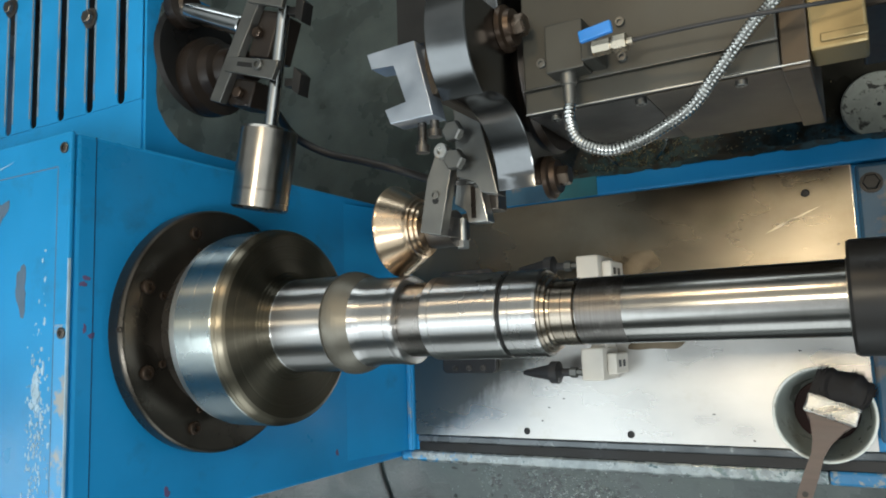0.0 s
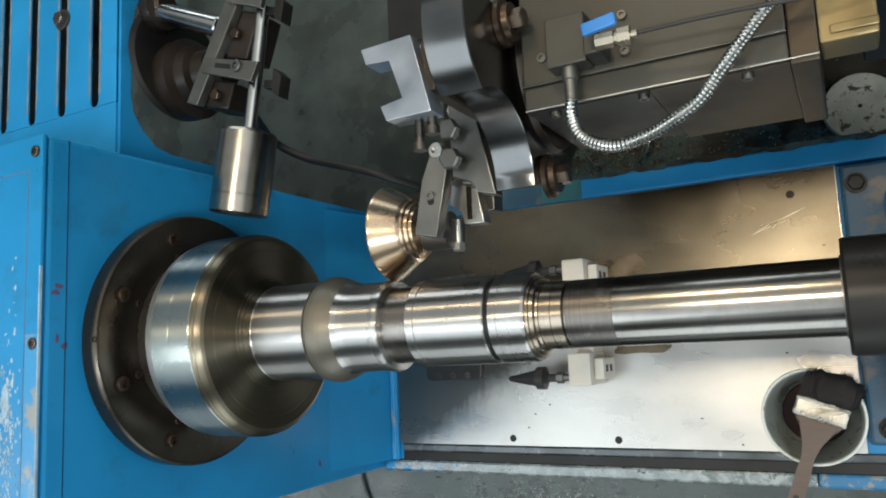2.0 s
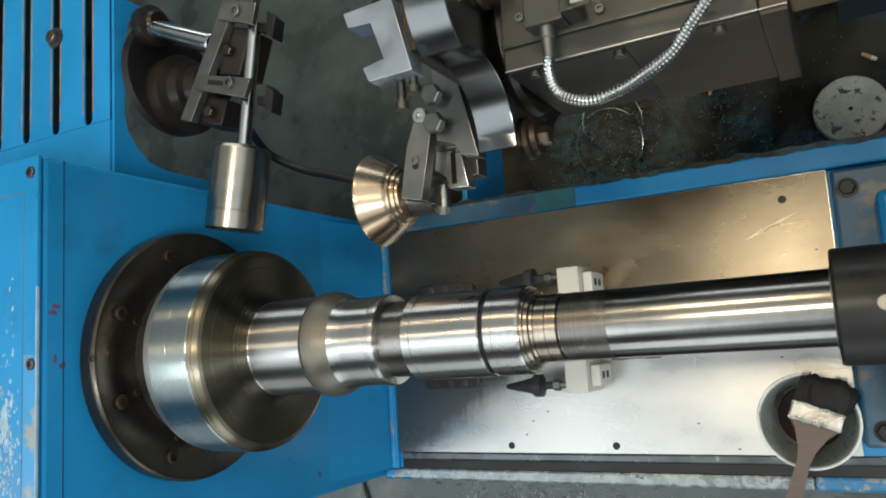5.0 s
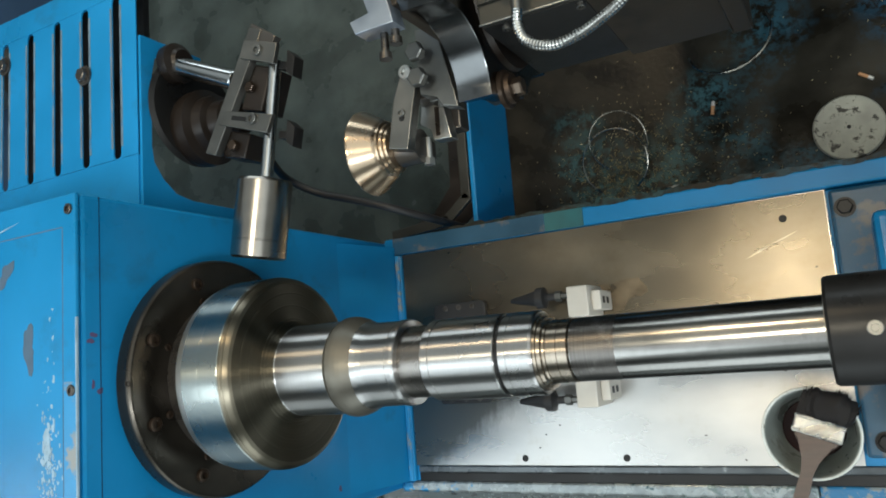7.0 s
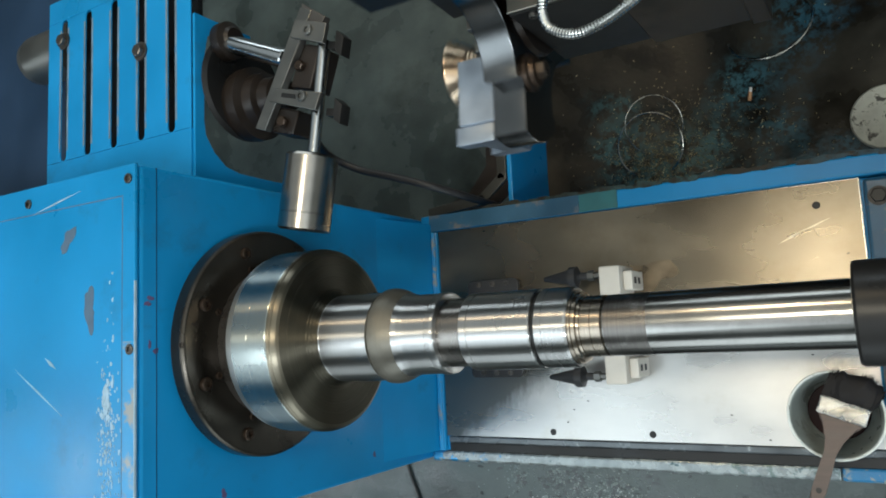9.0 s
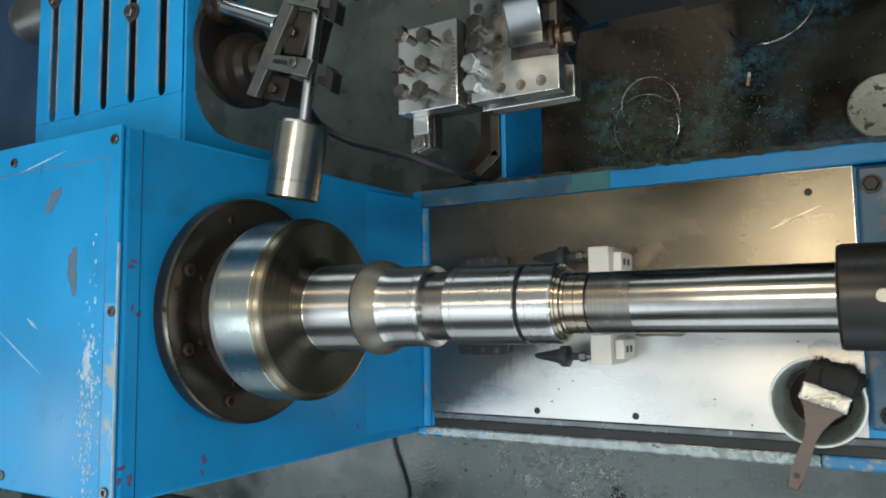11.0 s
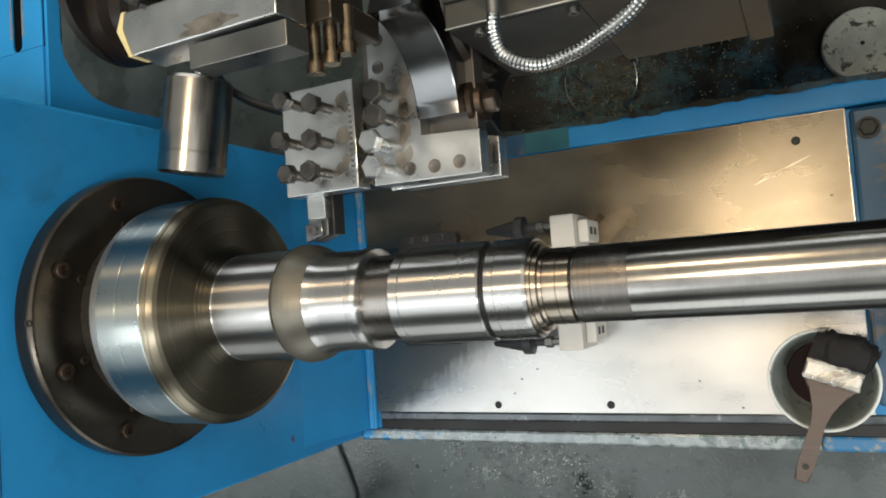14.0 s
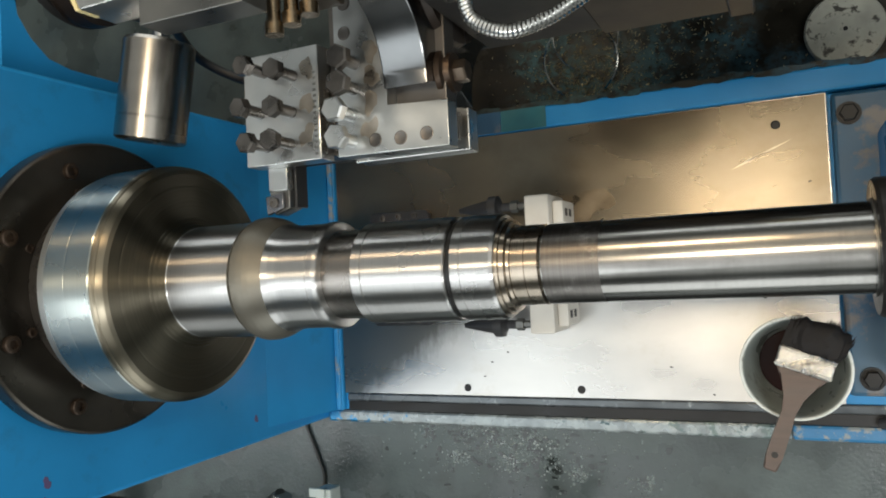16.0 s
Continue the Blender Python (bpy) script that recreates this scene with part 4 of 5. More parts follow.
part("tray_back", box(0.13, 1.9, 1.5, 1.512, TRAY, -0.09, 0.003), M_BLUE, tray)
for (x0, y0), (x1, y1) in (((0.123, 1.45), (0.123, 0.560)), ((0.123, 0.560), (0.068, 0.515)), ((0.068, 0.515), (-0.075, 0.500))):
    d = Vector((x1 - x0, y1 - y0, 0))
    part("rim_strip", moved(box(-0.008, d.length + 0.004, -0.012, 0.012, -0.012, 0.0, 0.002), pose(x0, y0, -0.088, 0, 0, math.degrees(math.atan2(d.y, d.x)))), M_DARKGREY, tray, "dull steel rim strip")
part("chute", prism([(0.120, 1.45), (0.120, 0.566), (0.066, 0.523), (-0.07, 0.508), (-0.10, 0.508), (-0.10, 0.53), (-0.02, 0.56), (0.03, 0.62), (0.05, 1.45)], -0.20, -0.195), M_RUST, tray, "oily dark chute edge")
pad = thing("round_cover", "round pale cover speckled with chips on the tray", "cover", m=pose(0.892, 0.600, TRAY + 0.0005))
part("cover_disc", lathe([(0, 0), (0, 0.062), (0.006, 0.066), (0.018, 0.066), (0.022, 0.063), (0.022, 0)], 48, UP), M_PAD, pad)
part("center_hole", lathe([(0.020, 0), (0.020, 0.004), (0.0226, 0.004), (0.0226, 0)], 16, UP), M_OILSHADE, pad, "dark centre hole")
for k, (x, y, a) in enumerate(((0.640, 0.703, 80), (0.936, 0.700, -35))):
    butt = thing("cigarette_butt", "stub of a cigarette lying in the chip tray", "cigarette", "cigarette butts", pose(x, y, TRAY + 0.0045, 0, 0, a))
    part("paper", lathe([(-0.015, 0), (-0.015, 0.0038), (0.004, 0.004), (0.004, 0)], 12), M_ORANGE, butt, "tan filter paper")
    part("ash_end", lathe([(0.0041, 0), (0.0041, 0.004), (0.014, 0.0036), (0.014, 0)], 12), M_WHITE, butt)
for cx, cy, r, a0, a1, lift, br in ((0.416, 0.622, 0.075, -55, 235, 0.03, 0.0019), (0.430, 0.667, 0.065, -40, 240, 0.045, 0.0017), (0.690, 0.850, 0.090, 195, 385, 0.05, 0.0026), (0.53, 0.60, 0.06, 250, 305, 0.02, 0.0016)):
    pts = [(cx + r * math.cos(math.radians(a)), cy + r * math.sin(math.radians(a)), TRAY + 0.004 + lift * math.sin(math.pi * (a - a0) / (a1 - a0))) for a in np.linspace(a0, a1, 14)]
    curl = finish(tube(pts, br, 6), "swarf_curl", M_SWARF)
    tagged(curl, "thin curled ribbon of steel swarf in the tray", "swarf", "swarf curls")
rc = random.Random(8)
chips = bmesh.new()
for k in range(1700):
    u = rc.random()
    if u < 0.45:
        x, y = rc.gauss(0.50, 0.11), rc.gauss(0.63, 0.06)
    elif u < 0.9:
        x, y = rc.gauss(0.42, 0.06), rc.gauss(0.58, 0.04)
    else:
        x, y = rc.uniform(0.2, 1.0), rc.uniform(0.5, 1.0)
    y = max(y, 0.485)
    x = max(x, 0.16)
    l, w = rc.uniform(0.0009, 0.0030), rc.uniform(0.0004, 0.0010)
    a = rc.uniform(0, 6.28)
    z = TRAY + rc.uniform(0.0004, 0.002)
    c, s = math.cos(a), math.sin(a)
    q = [chips.verts.new((x + l * i * c - w * j * s, y + l * i * s + w * j * c, z + rc.uniform(0, 0.0025))) for i, j in ((-1, -1), (1, -1), (1, 1), (-1, 1))]
    p = chips.verts.new((x, y, z + 0.003))
    for j in range(4):
        chips.faces.new((q[j], q[(j + 1) % 4], p))
tagged(finish(chips, "swarf_chips", M_CHIP, smooth=False), "scattered small steel chips in the tray", "swarf", kind="stuff")

# ---- things on the floor in front ----
rack = thing("floor_rack", "pale metal rack with tube ends lying on the floor", "rack")
for xx in (-0.30, 0.165):
    part("post", box(xx - 0.022, xx + 0.022, -0.62, -0.315, -0.40, -0.352, 0.004), M_RACK, rack, "pale painted square bar")
    part("post_leg", box(xx - 0.020, xx + 0.020, -0.60, -0.56, FLOOR, -0.401, 0.003), M_RACK, rack)
    part("post_cap", box(xx - 0.036, xx + 0.010, -0.3345, -0.312, -0.3515, -0.343, 0.003), M_RACK, rack)
part("long_bar", box(-1.9, -0.62, -0.60, -0.56, -0.42, -0.36, 0.004), M_RACK, rack)
part("cross_bar", box(-1.9, 0.9, -0.57, -0.52, -0.50, -0.44, 0.004), M_DARKGREY, rack)
part("cross_leg", box(-1.0, -0.96, -0.565, -0.525, FLOOR, -0.4995, 0.003), M_DARKGREY, rack)
for x0, x1 in ((-0.445, -0.62), (0.275, 0.20)):
    d = [(x0, -0.350, -0.38), ((x0 + x1) / 2, -0.42, -0.39), (x1, -0.56, -0.40)]
    part("tube_end", tube(d, 0.021, 18), M_DARKGREY, rack, "grey tube")
    part("tube_ring", tube([(x0 + 0.003, -0.347, -0.38), (x0 + 0.001, -0.353, -0.38), (x0 - 0.002, -0.358, -0.3805)], 0.0255, 18), M_CHROME, rack, "bright tube ring")
fcable = finish(tube([(-0.50, -0.10, FLOOR + 0.006), (-0.494, -0.197, FLOOR + 0.006), (-0.455, -0.30, FLOOR + 0.006), (-0.442, -0.377, FLOOR + 0.006), (-0.50, -0.60, FLOOR + 0.006)], 0.005, 8), "floor_cable", M_DARKGREY)
tagged(fcable, "thin dark cable lying on the floor", "cable")
mat = finish(box(-2.5, 1.2, -1.6, -0.47, FLOOR + 0.0005, FLOOR + 0.02, 0.004), "floor_mat", M_OILSHADE)
tagged(mat, "dark oily board lying on the floor", "board")
rw = random.Random(3)
wet = []
SPLASH = ((0.079, -0.222, 0.020), (0.173, -0.222, 0.020), (0.209, -0.265, 0.026), (-0.027, -0.273, 0.012), (0.112, -0.281, 0.014), (-0.113, -0.215, 0.016), (0.0, -0.205, 0.014), (0.444, -0.311, 0.016), (0.284, -0.300, 0.010))
for k, (x, y, r) in enumerate(SPLASH):
    for q in range(5):
        wet.append(patch(x + rw.gauss(0, r * 0.6), y + rw.gauss(0, r * 0.5), FLOOR, r * rw.uniform(0.25, 0.6), r * rw.uniform(0.2, 0.45), 900 + 7 * k + q, 12, thick=0.0008 + 0.00003 * (5 * k + q)))
for k in range(110):
    wet.append(patch(rw.gauss(0.12, 0.16), rw.gauss(-0.235, 0.05), FLOOR, rw.uniform(0.002, 0.010), rw.uniform(0.002, 0.007), 1000 + k, 12, thick=0.0022 + 0.000006 * k))
drops = bmesh.new()
for k in range(1200):
    if k < 420:
        sx, sy, sr = SPLASH[k % len(SPLASH)]
        x, y, r = rw.gauss(sx, sr * 1.1), rw.gauss(sy, sr * 0.9), rw.uniform(0.0012, 0.0044)
    else:
        x, y, r = rw.gauss(0.12, 0.14), rw.gauss(-0.23, 0.05), rw.uniform(0.0008, 0.0032)
    q = [drops.verts.new((x + r * math.cos(a), y + r * math.sin(a), FLOOR + 0.0004)) for a in (0, 1.05, 2.1, 3.14, 4.19, 5.24)]
    p = drops.verts.new((x, y, FLOOR + 0.0010 + 0.85 * r))
    for j in range(6):
        drops.faces.new((q[j], q[(j + 1) % 6], p))
tagged(finish(drops, "coolant_drops", M_DROP), "tiny drops of coolant splashed on the floor", "drops", kind="stuff")
# extra pale drops: highlights of the splashes put in as colour
glints = bmesh.new()
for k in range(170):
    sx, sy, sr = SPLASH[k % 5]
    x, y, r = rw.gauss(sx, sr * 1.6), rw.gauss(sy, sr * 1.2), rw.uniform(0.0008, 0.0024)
    q = [glints.verts.new((x + r * math.cos(a), y + r * math.sin(a), FLOOR + 0.0030)) for a in (0, 1.05, 2.1, 3.14, 4.19, 5.24)]
    p = glints.verts.new((x, y, FLOOR + 0.0034 + 0.7 * r))
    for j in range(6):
        glints.faces.new((q[j], q[(j + 1) % 6], p))
tagged(finish(glints, "glint_drops", M_GLINT), "pale drops standing for glints of coolant on the floor", "drops", kind="stuff")
tagged(finish(joined(wet), "coolant_puddles", M_WET), "small wet coolant splashes on the floor", "puddle", kind="stuff")

# ---- turret: axis along x, four scalloped stations ----
T0, T14 = Vector((0.477, 0.499, 0.493)), Vector((0.412, 0.538, 0.493))
turret = thing("tool_turret", "four-sided steel tool turret with clamped cutting tools", "tool turret")


def quarter(full, short=False):
    """One of four stretches of the turret's outline: the nose on top, then the hollow in front of it; one nose is longer."""
    if full:
        nose = [(0.034, 0.2162)] + [(0.089 * math.cos(a), 0.133 + 0.089 * math.sin(a)) for a in np.radians(np.linspace(76, 142, 18))]
    else:
        nose = [(0.034, 0.140), (0.0, 0.126), (-0.061, 0.152)]
    if short:
        nose = [(0.034, 0.140), (0.0, 0.126), (-0.050, 0.117)]
    hollow = [(-0.147 + 0.087 * math.cos(a), 0.147 + 0.087 * math.sin(a)) for a in np.radians(np.linspace(28 if full else -24 if short else 2, -86, 26))]
    return nose + hollow + [(-0.147, 0.0595), (-0.141, 0.0345)]


ring = []
for k in range(4):
    c, d = ((1, 0), (0, 1), (-1, 0), (0, -1))[k]
    ring += [(y * c - z * d, y * d + z * c) for y, z in quarter(k == 2, k == 3)]
bm = bmesh.new()
prof = [(0.0, 0.994), (0.0012, 1.0), (0.0468, 1.0), (0.048, 0.994)]
rows = [[bm.verts.new((x, y * s, z * s)) for y, z in ring] for x, s in prof]
for a, b in zip(rows, rows[1:]):
    for k in range(len(ring)):
        j = (k + 1) % len(ring)
        bm.faces.new((a[k], a[j], b[j], b[k]))
bm.faces.new(rows[0])
bm.faces.new(rows[-1][::-1])
part("turret_head", bm, M_TURRET, turret, "polished scalloped turret head")
part("turret_hub", lathe([(0.0482, 0), (0.0482, 0.095), (0.056, 0.092), (0.056, 0.07), (0.075, 0.068), (0.075, 0)], 64), M_RUST, turret, "oily brown hub")
for k in range(4):
    a = math.radians(90 * k)
    y, z = -0.130, 0.018
    m = pose(0.0485, y * math.cos(a) - z * math.sin(a), y * math.sin(a) + z * math.cos(a), 0, 90, 0)
    part("nut_collar", lathe([(0, 0), (0, 0.026), (0.006, 0.026), (0.008, 0.021), (0.014, 0.020), (0.014, 0)], 28, m @ UP), M_BRASSDARK, turret, "oily bronze collar")
    part("clamp_nut", moved(hex_bolt(0.0125, 0.013, 0.007, 0.001), m @ pose(0, 0, 0.0145)), M_NUT, turret, "oily steel nut")
HALF = pose(0, 0, 0, 180, 0, 0)
LA = HALF @ Matrix.Translation(-T0)  # places of the first two stations
LB = Matrix.Translation(-T14)  # places of the other two


def tpart(name, bm, mat, m, label="", parent=None):
    return part(name, moved(bm, m), mat, parent or turret, label)


# cutting tool station
tool_plate = tpart("tool_plate", prism([(0.353, 0.520), (0.353, 0.328), (0.480, 0.3265), (0.480, 0.3725), (0.4125, 0.3740), (0.4125, 0.520)], 0.528, 0.550, 0.001), M_BRIGHT, LB, "bright ground tool plate")
tpart("tool_base", prism([(0.345, 0.328), (0.4825, 0.328), (0.4825, 0.372), (0.452, 0.376), (0.440, 0.392), (0.440, 0.52), (0.345, 0.52)], 0.478, 0.502, 0.0015), M_BRIGHT, LB)
# thin black sheet added below the pale tool base
tpart("base_underside", box(0.3448, 0.4500, 0.3278, 0.52, 0.4740, 0.4778, 0.0005), M_OILSHADE, LB, "black sheet under the tool")
tpart("tool_core", box(0.334, 0.470, 0.340, 0.52, 0.5021, 0.5279, 0.001), M_DARK, LB)
clamp_block = tpart("clamp_block", box(0.234, 0.332, 0.329, 0.452, 0.524, 0.550, 0.0012), M_BRIGHT, LB, "ground clamp block")
tpart("block_core", box(0.270, 0.345, 0.335, 0.452, 0.488, 0.5239, 0.001), M_DARK, LB)
# thin black sheet added below the clamp block and shank
tpart("block_underside", box(0.2415, 0.3455, 0.3340, 0.4525, 0.4835, 0.4875, 0.0005), M_OILSHADE, LB, "black sheet under the tool")
shank = tpart("shank", box(0.242, 0.2675, 0.304, 0.45, 0.496, 0.5235, 0.001), M_BRIGHT, LB, "steel tool shank")
tpart("shank_side", box(0.2678, 0.272, 0.285, 0.336, 0.49, 0.512, 0.001), M_BLACK, LB)
tpart("insert_seat", prism([(0.2395, 0.3045), (0.2675, 0.3045), (0.2675, 0.284), (0.247, 0.277)], 0.496, 0.5195, 0.001), M_GREY, LB)
tpart("insert", prism([(0.2385, 0.298), (0.2625, 0.302), (0.2625, 0.284), (0.240, 0.277)], 0.5196, 0.5255, 0.001), M_CARBIDE, LB, "grey carbide insert", shank)
tpart("insert_screw", moved(socket_screw(0.0058, 0.0026), pose(0.2505, 0.2905, 0.5256)), M_DARK, LB, "", shank)
for bx, by in ((0.262, 0.431), (0.300, 0.422), (0.256, 0.387), (0.297, 0.383), (0.263, 0.349), (0.293, 0.349)):
    tpart("clamp_bolt", moved(hex_bolt(0.0115, 0.011, 0.0062, 0.031), pose(bx, by, 0.5800, 0, 0, bx * 900)), M_BOLT, LB, "dark hexagon clamp bolt", clamp_block)
for bx, by in ((0.377, 0.423), (0.375, 0.397), (0.369, 0.371), (0.371, 0.343)):
    tpart("plate_bolt", moved(hex_bolt(0.0130, 0.011, 0.0066, 0.026), pose(bx, by, 0.5755, 0, 0, by * 500)), M_BOLT if by > 0.38 else M_BRIGHT, LB, "", tool_plate)
for bx, by in ((0.367, 0.488), (0.366, 0.457), (0.398, 0.341), (0.427, 0.340), (0.456, 0.341)):
    tpart("threaded_hole", lathe([(-0.002, 0), (-0.002, 0.0070), (0.0004, 0.0074), (0.0006, 0.0064), (0.0002, 0.0052), (0.0002, 0)], 22, pose(bx, by, 0.55) @ UP), M_DARK, LB, "dark threaded hole", tool_plate)

for k, (bx, by) in enumerate(((0.396, 0.434), (0.396, 0.407), (0.394, 0.381), (0.392, 0.354), (0.318, 0.428), (0.317, 0.391), (0.315, 0.357))):
    tpart("oil_smear", patch(bx, by, 0.55, 0.0085, 0.0115, 40 + k, 14, -0.4, 0.0003), M_SMEAR, LB, "brown smear of oil", tool_plate if k < 4 else clamp_block)

tpart("milled_marks", joined([box(0.3245, 0.3285, 0.334 + 0.0062 * k, 0.3368 + 0.0062 * k, 0.5495, 0.5506, 0.0003) for k in range(15)]), M_GREY, LB, "row of milled notches", clamp_block)["kind"] = "stuff"

# grooving tool station behind it
bar_holder = tpart("bar_holder", prism([(0.2045, 0.4745), (0.2195, 0.4470), (0.3900, 0.4495), (0.3900, 0.4905), (0.2120, 0.4905)], 0.712, 0.755, 0.0015), M_BRIGHT, LB, "long bright tool holder")
tpart("holder_tape", prism([(0.2035, 0.4738), (0.2185, 0.4464), (0.2240, 0.4465), (0.2110, 0.4745), (0.2160, 0.4910), (0.2105, 0.4910)], 0.7330, 0.7556, 0.001), M_TAPE, LB, "yellowed tape on the holder end")
tpart("holder_clamp", box(0.262, 0.392, 0.4908, 0.56, 0.700, 0.742, 0.0015), M_DARK, LB, "oily clamp of the tool holder")
tpart("holder_jaw", box(0.300, 0.345, 0.495, 0.535, 0.7421, 0.770, 0.0015), M_GREY, LB)
for bx, by in ((0.232, 0.503), (0.275, 0.512)):
    tpart("holder_bolt", moved(hex_bolt(0.0115, 0.011, 0.0062, 0.050), pose(bx, by, 0.755, 0, 0, bx * 900)), M_BOLT, LB, "dark hexagon bolt")
tpart("lower_bar", box(0.285, 0.394, 0.4235, 0.4466, 0.716, 0.748, 0.0012), M_GREY, LB)
tpart("holder_neck", box(0.340, 0.3950, 0.480, 0.60, 0.62, 0.7115, 0.002), M_GREY, LB)
tpart("grease_smear", patch(0.315, 0.4570, 0.755, 0.036, 0.0065, 77, 24, 0.0, 0.0006), M_SMEAR, LB, "pale smear of grease", bar_holder)
for k in range(3):
    m = LB @ pose(0.381 + 0.0145 * k, 0.4290 + 0.008 * k, 0.690 - 0.006 * k, 90, 0, 0)
    part("brass_bolt", moved(lathe([(-0.03, 0), (-0.03, 0.0065), (0.004, 0.0065), (0.0042, 0.0085), (0.015, 0.0085), (0.015, 0)], 12, UP), m), M_GOLDBOLT, turret, "oily brass-coloured bolt")
tpart("bolt_carrier", box(0.3755, 0.4115, 0.4560, 0.4795, 0.62, 0.7045, 0.002), M_BROWNSTEEL, LB)

# roller tool station
roller_plate = tpart("roller_plate", prism([(0.4175, 0.470), (0.450, 0.466), (0.4755, 0.3490), (0.4515, 0.3550), (0.446, 0.3700), (0.4195, 0.3770)], 0.528, 0.550, 0.0015), M_GREY, LA)
tpart("roller_block", box(0.420, 0.4765, 0.372, 0.50, 0.50, 0.5279, 0.002), M_GREY, LA)
tpart("guide", prism([(0.392, 0.388), (0.4245, 0.3835), (0.4350, 0.3270), (0.4070, 0.3280), (0.4050, 0.3450), (0.3870, 0.3550)], 0.478, 0.4995, 0.0012), M_BRIGHT, LA, "bright angled guide plate")
tpart("guide_slot", box(0.4120, 0.4190, 0.333, 0.375, 0.4992, 0.5006, 0.0004), M_RUST, LA)
tpart("guide_core", box(0.400, 0.440, 0.345, 0.43, 0.45, 0.4779, 0.002), M_DARK, LA)
roller_arm = tpart("roller_arm", prism([(0.3955, 0.4250), (0.4170, 0.4130), (0.3935, 0.3075), (0.3635, 0.3140), (0.3760, 0.3800)], 0.532, 0.550, 0.0012), M_GREY, LA, "flat grey arm of the roller")
tpart("arm_side", prism([(0.3640, 0.3138), (0.3930, 0.3078), (0.3930, 0.335), (0.3700, 0.340)], 0.47, 0.5318, 0.0012), M_DARK, LA)
tpart("arm_neck", box(0.395, 0.430, 0.378, 0.412, 0.50, 0.5318, 0.001), M_DARK, LA)
for bx, by in ((0.4250, 0.432), (0.4260, 0.396)):
    tpart("plate_bolt", moved(hex_bolt(0.0135, 0.011, 0.0065, 0.02), pose(bx, by, 0.5605, 0, 0, bx * 700)), M_GREY, LA, "", roller_plate)
tpart("arm_bolt", moved(socket_screw(0.0098, 0.008), pose(0.4010, 0.4130, 0.5495)), M_BRIGHT, LA, "", roller_arm)
tpart("arm_screw", moved(socket_screw(0.0058, 0.004), pose(0.3880, 0.3590, 0.5495)), M_GREY, LA, "", roller_arm)
tpart("arm_hole", lathe([(-0.002, 0), (-0.002, 0.0045), (0.0005, 0.0045), (0.0005, 0)], 16, pose(0.3880, 0.3520, 0.55) @ UP), M_OILSHADE, LA)
tpart("end_nut", moved(hex_bolt(0.0085, 0.010, 0.005, 0.03), pose(0.3940, 0.3060, 0.492, 90, 0, 0)), M_BRIGHT, LA)
tpart("roller", lathe([(0.305, 0), (0.305, 0.034), (0.307, 0.0595), (0.3100, 0.0614), (0.3125, 0.0606), (0.340, 0.043), (0.343, 0.0395), (0.3465, 0.0395), (0.3475, 0.036), (0.352, 0.0355), (0.3525, 0.0315), (0.356, 0.031), (0.3565, 0)], 96, pose(0, 0.3245, 0.515)), M_BRASS, LA, "polished bronze roller")
tpart("roller_axle", lathe([(0.3566, 0), (0.3566, 0.024), (0.392, 0.024), (0.392, 0)], 32, pose(0, 0.322, 0.505)), M_DARK, LA)

# fork holder station
tpart("fork", prism([(0.394, 0.493), (0.400, 0.474), (0.430, 0.474), (0.445, 0.429), (0.416, 0.426), (0.423, 0.409), (0.4765, 0.410), (0.456, 0.495)], 0.672, 0.700, 0.001), M_FORK, LA, "pale ground fork holder")
tpart("fork_back", box(0.402, 0.4615, 0.486, 0.4985, 0.572, 0.6718, 0.0015), M_FORK, LA, "pale ground back plate of the fork")
tpart("fork_plate", box(0.4620, 0.4768, 0.435, 0.500, 0.55, 0.690, 0.002), M_BROWNSTEEL, LA, "stained clamp plate")
for bx, l in ((0.4510, 0.033), (0.4665, 0.018)):
    part("fork_bolt", moved(lathe([(-0.004, 0), (-0.004, 0.005), (l - 0.008, 0.005), (l - 0.008, 0.0078), (l, 0.0078), (l, 0)], 12, UP), LA @ pose(bx, 0.4100, 0.680, 90, 0, 0)), M_BOLT, turret, "browned clamp bolt")

# ---- turret slide with its drive box and hose ----
slide = thing("turret_slide", "oily steel turret drive box on the cross slide", "cross slide")
LS = Matrix.Translation(-T0)


def spart(name, bm, mat, label=""):
    return part(name, moved(bm, LS), mat, slide, label)


spart("drive_box", box(0.538, 0.798, 0.4490, 1.30, 0.440, 0.602, 0.002), M_DARKGREY, "grey oily drive box")
spart("box_ledge", box(0.537, 0.798, 0.4235, 0.4488, 0.440, 0.598, 0.002), M_DARKGREY)
spart("ledge_edge", box(0.537, 0.8235, 0.4225, 0.4238, 0.5965, 0.5988, 0.0003), M_BRIGHT, "thin pale metal strip along the edge")
spart("ledge_edge", box(0.537, 0.798, 0.4486, 0.4494, 0.597, 0.6024, 0.0002), M_GREY, "thin pale metal strip along the edge")
spart("front_skirt", box(0.668, 0.7980, 0.4222, 0.4234, 0.380, 0.590, 0.0003), M_BROWNSTEEL, "brown stained front plate")
# left plate: oil, and the shade below the ledge, in one black
spart("front_skirt", box(0.5375, 0.6675, 0.4222, 0.4234, 0.400, 0.590, 0.0003), M_OILSHADE, "oily front plate, black with the shade below the ledge")
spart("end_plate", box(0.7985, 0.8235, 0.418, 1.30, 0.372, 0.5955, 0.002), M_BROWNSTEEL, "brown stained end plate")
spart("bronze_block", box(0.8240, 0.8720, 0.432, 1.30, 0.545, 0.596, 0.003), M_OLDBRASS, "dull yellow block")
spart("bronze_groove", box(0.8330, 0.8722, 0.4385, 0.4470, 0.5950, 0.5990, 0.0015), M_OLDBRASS)
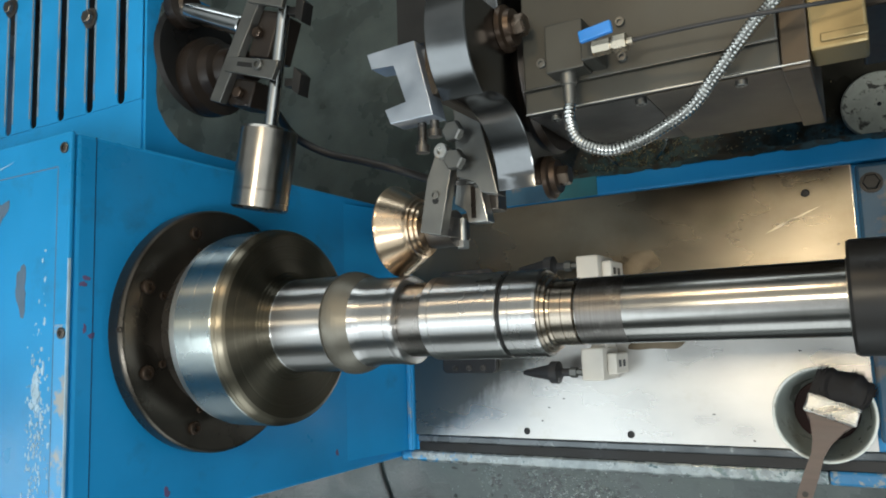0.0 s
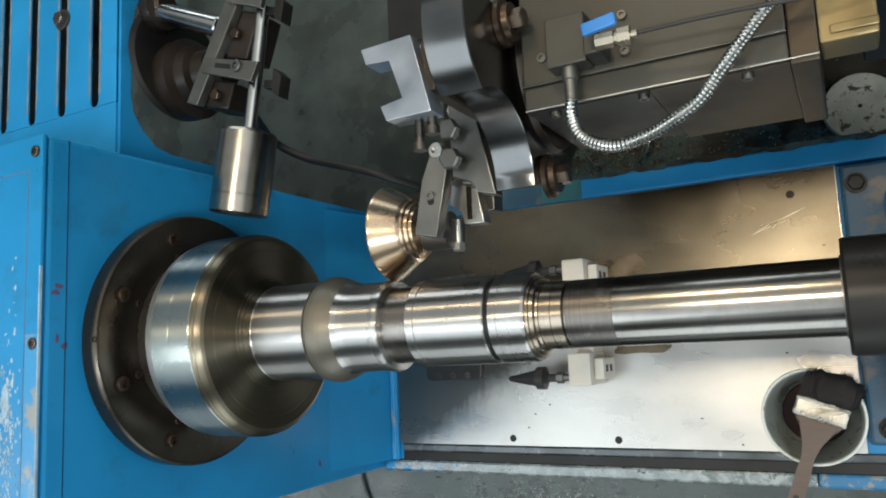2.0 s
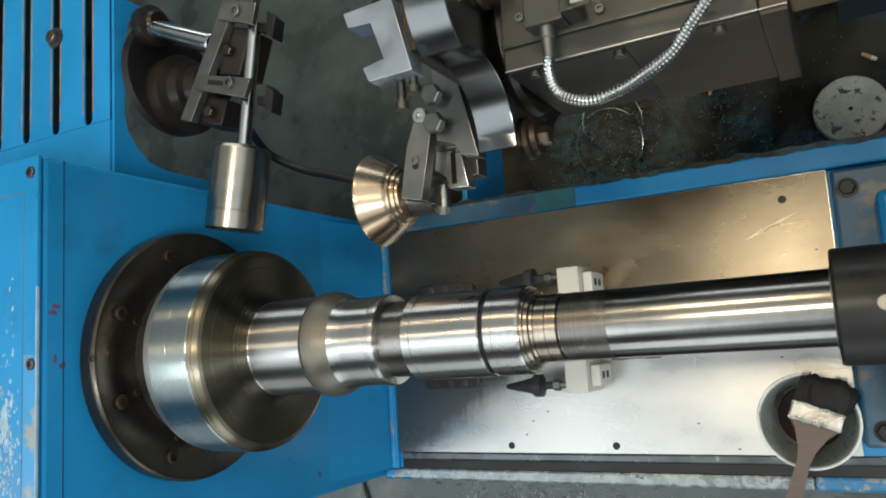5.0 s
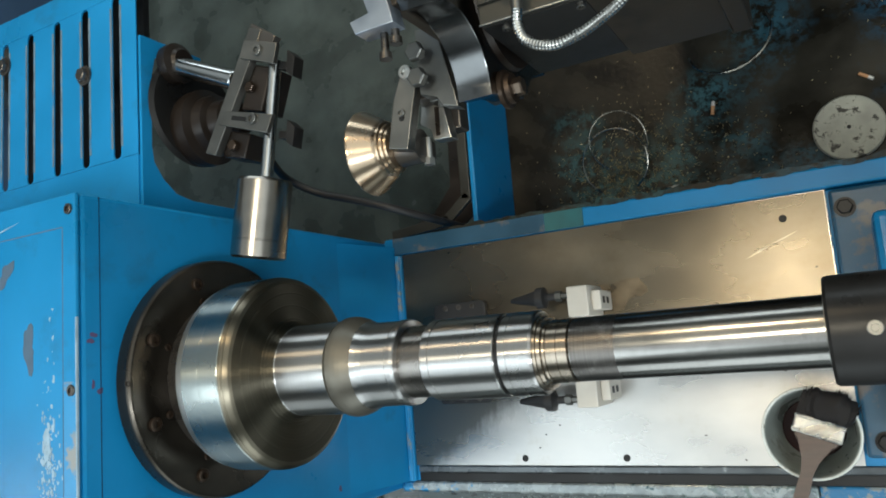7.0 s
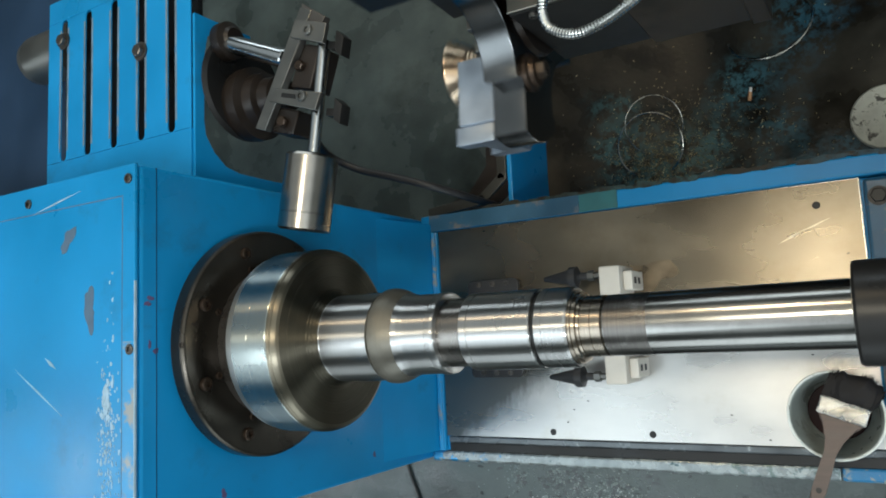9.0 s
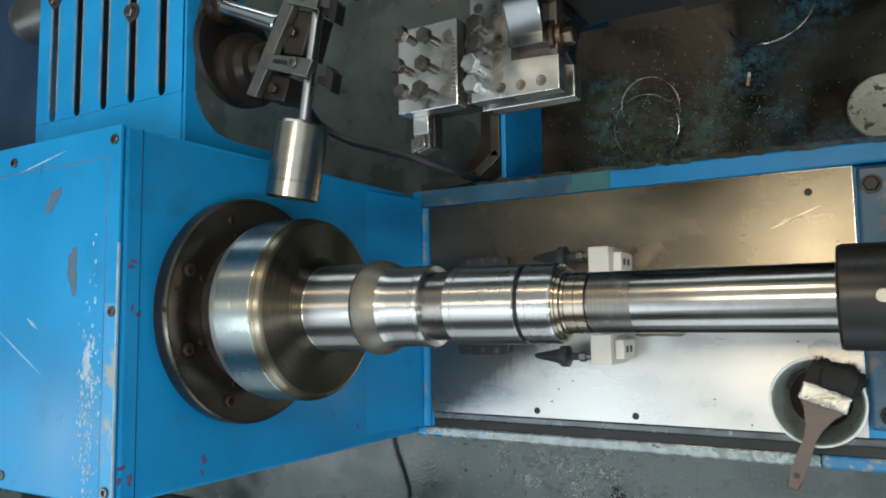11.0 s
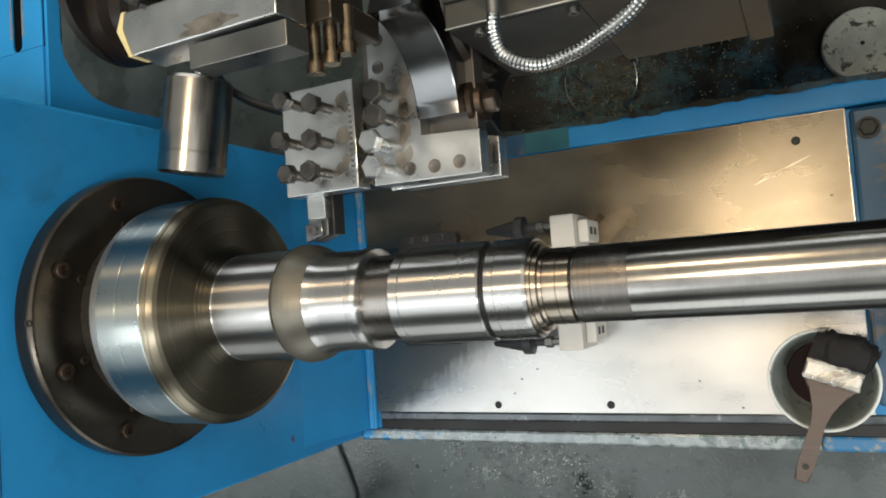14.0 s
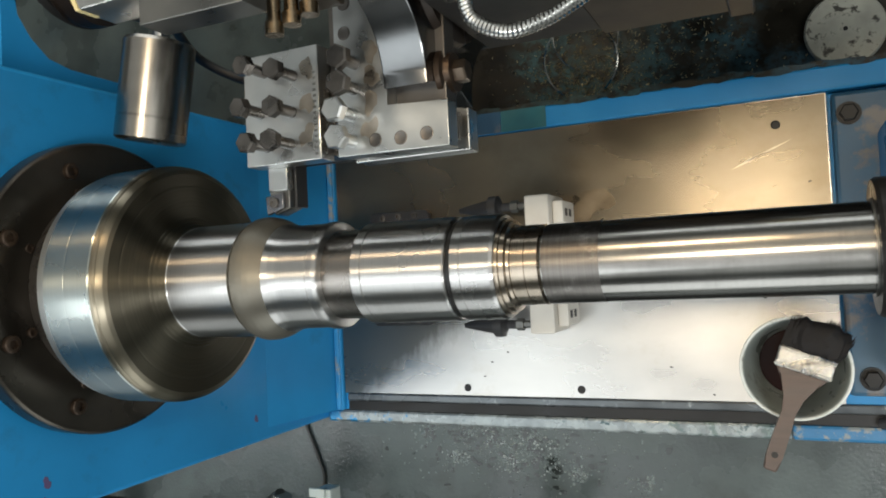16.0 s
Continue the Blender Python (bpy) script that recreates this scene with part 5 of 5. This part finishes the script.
# the slide's shade over the saddle is put into its black
spart("saddle", box(0.640, 0.7980, 0.56, 1.30, 0.300, 0.4395, 0.003), M_OILSHADE, "saddle, black for the shade under the slide")
spart("way_cover", box(0.8690, 1.10, 0.50, 1.30, 0.30, 0.50, 0.003), M_RUST, "dark oily way cover")
spart("column", box(0.54, 1.0, 0.95, 1.30, -0.18, 0.4395, 0.004), M_DARK, "dark slide column")
spart("column_foot", box(0.50, 1.05, 1.0, 1.30, TRAY - 0.0005, -0.1805, 0.004), M_DARK)
spart("hub_bearing", lathe([(0.553, 0), (0.553, 0.066), (0.60, 0.066), (0.60, 0)], 48, pose(0, 0.499, 0.493)), M_RUST)
spart("oil_block", box(0.575, 0.6175, 0.4530, 0.506, 0.6020, 0.630, 0.002), M_DARKGREY, "small steel manifold block")
spart("hose_nipple", lathe([(0, 0), (0, 0.0085), (0.012, 0.0085), (0.013, 0.0068), (0.034, 0.0062), (0.034, 0)], 20, pose(0.5955, 0.4530, 0.617, 0, 0, -90)), M_GREY, "steel hose end")
spart("hose", tube([(0.5955, 0.420, 0.617), (0.5950, 0.400, 0.618), (0.605, 0.378, 0.620), (0.634, 0.3635, 0.622), (0.666, 0.367, 0.622), (0.694, 0.378, 0.622), (0.720, 0.393, 0.622), (0.739, 0.4145, 0.622),
                    (0.762, 0.4400, 0.624), (0.783, 0.4620, 0.626), (0.807, 0.481, 0.630), (0.86, 0.53, 0.64), (0.93, 0.62, 0.62), (0.95, 0.72, 0.50)], 0.0058, 14, 0.0010, 0.0019), M_HOSE, "braided steel hose")
spart("valve_body", lathe([(0, 0), (0, 0.0085), (0.018, 0.0085), (0.018, 0.006), (0.022, 0.006), (0.022, 0.0095), (0.034, 0.0095), (0.034, 0.004), (0.040, 0.004), (0.040, 0)], 8, pose(0.632, 0.464, 0.640)), M_BRASSPALE, "brass valve")
spart("valve_block", box(0.6178, 0.634, 0.455, 0.478, 0.6022, 0.640, 0.002), M_DARKGREY)
spart("valve_lever", moved(box(-0.004, 0.030, -0.0065, 0.0065, 0.0, 0.006, 0.002), pose(0.6275, 0.472, 0.6555, 0, 0, 8)), M_LEVER, "blue valve lever")
spart("oil_pipe", tube([(0.670, 0.4645, 0.640), (0.74, 0.462, 0.645), (0.82, 0.458, 0.645), (0.90, 0.47, 0.60)], 0.0022, 8), M_BLACK, "thin black oil pipe")
for sx, sy in ((0.604, 0.509), (0.5715, 0.4650), (0.650, 0.464), (0.650, 0.502)):
    spart("box_screw", moved(socket_screw(0.0052, 0.004), pose(sx, sy, 0.6300 if sx < 0.61 and sy < 0.49 else 0.6018)), M_GREY)
for sx in (0.565, 0.660, 0.760):
    spart("ledge_screw", moved(socket_screw(0.006, 0.005), pose(sx, 0.4222, 0.578, 90, 0, 0)), M_GREY)


def motions():
    way = ((0, 0.477, 0.430), (0.5, 0.478, 0.430), (1.0, 0.483, 0.430), (1.5, 0.487, 0.430), (2.0, 0.4917, 0.430), (2.5, 0.4966, 0.430), (3.0, 0.4998, 0.430),
           (3.7, 0.505, 0.431), (5.5, 0.472, 0.5295), (6.0, 0.4636, 0.557), (6.5, 0.4557, 0.583), (7.0, 0.447, 0.612), (7.5, 0.446, 0.616), (8.0, 0.4115, 0.618),
           (8.5, 0.418, 0.615), (9.2, 0.425, 0.616), (10.5, 0.470, 0.620), (11.3, 0.4624, 0.6167), (11.5, 0.4506, 0.6086), (12.0, 0.438, 0.5675), (12.5, 0.4305, 0.5286),
           (13.0, 0.4198, 0.4869), (13.5, 0.4115, 0.468), (14.0, 0.412, 0.469), (15.0, 0.412, 0.469), (16.0, 0.410, 0.469))
    walk(slide, [(t, pose(x, y + 0.069, T0.z)) for t, x, y in way])
    turn = ((0, -180), (8.45, -180), (8.5, -177), (8.6, -167), (8.7, -152), (8.8, -134), (8.9, -114), (9.0, -92), (9.1, -70), (9.2, -49), (9.3, -28), (9.4, -10), (9.5, 0), (16.0, 0))
    times = sorted({t for t, *_ in way} | {t for t, _ in turn})
    at = lambda t, k: float(np.interp(t, [w[0] for w in way], [w[k] for w in way]))
    rows = []
    for t in times:
        a = float(np.interp(t, [w[0] for w in turn], [w[1] for w in turn]))
        rows.append((t, pose(at(t, 1), at(t, 2) + 0.069, T0.z, a, 0, 0)))
    walk(turret, rows)


motions()
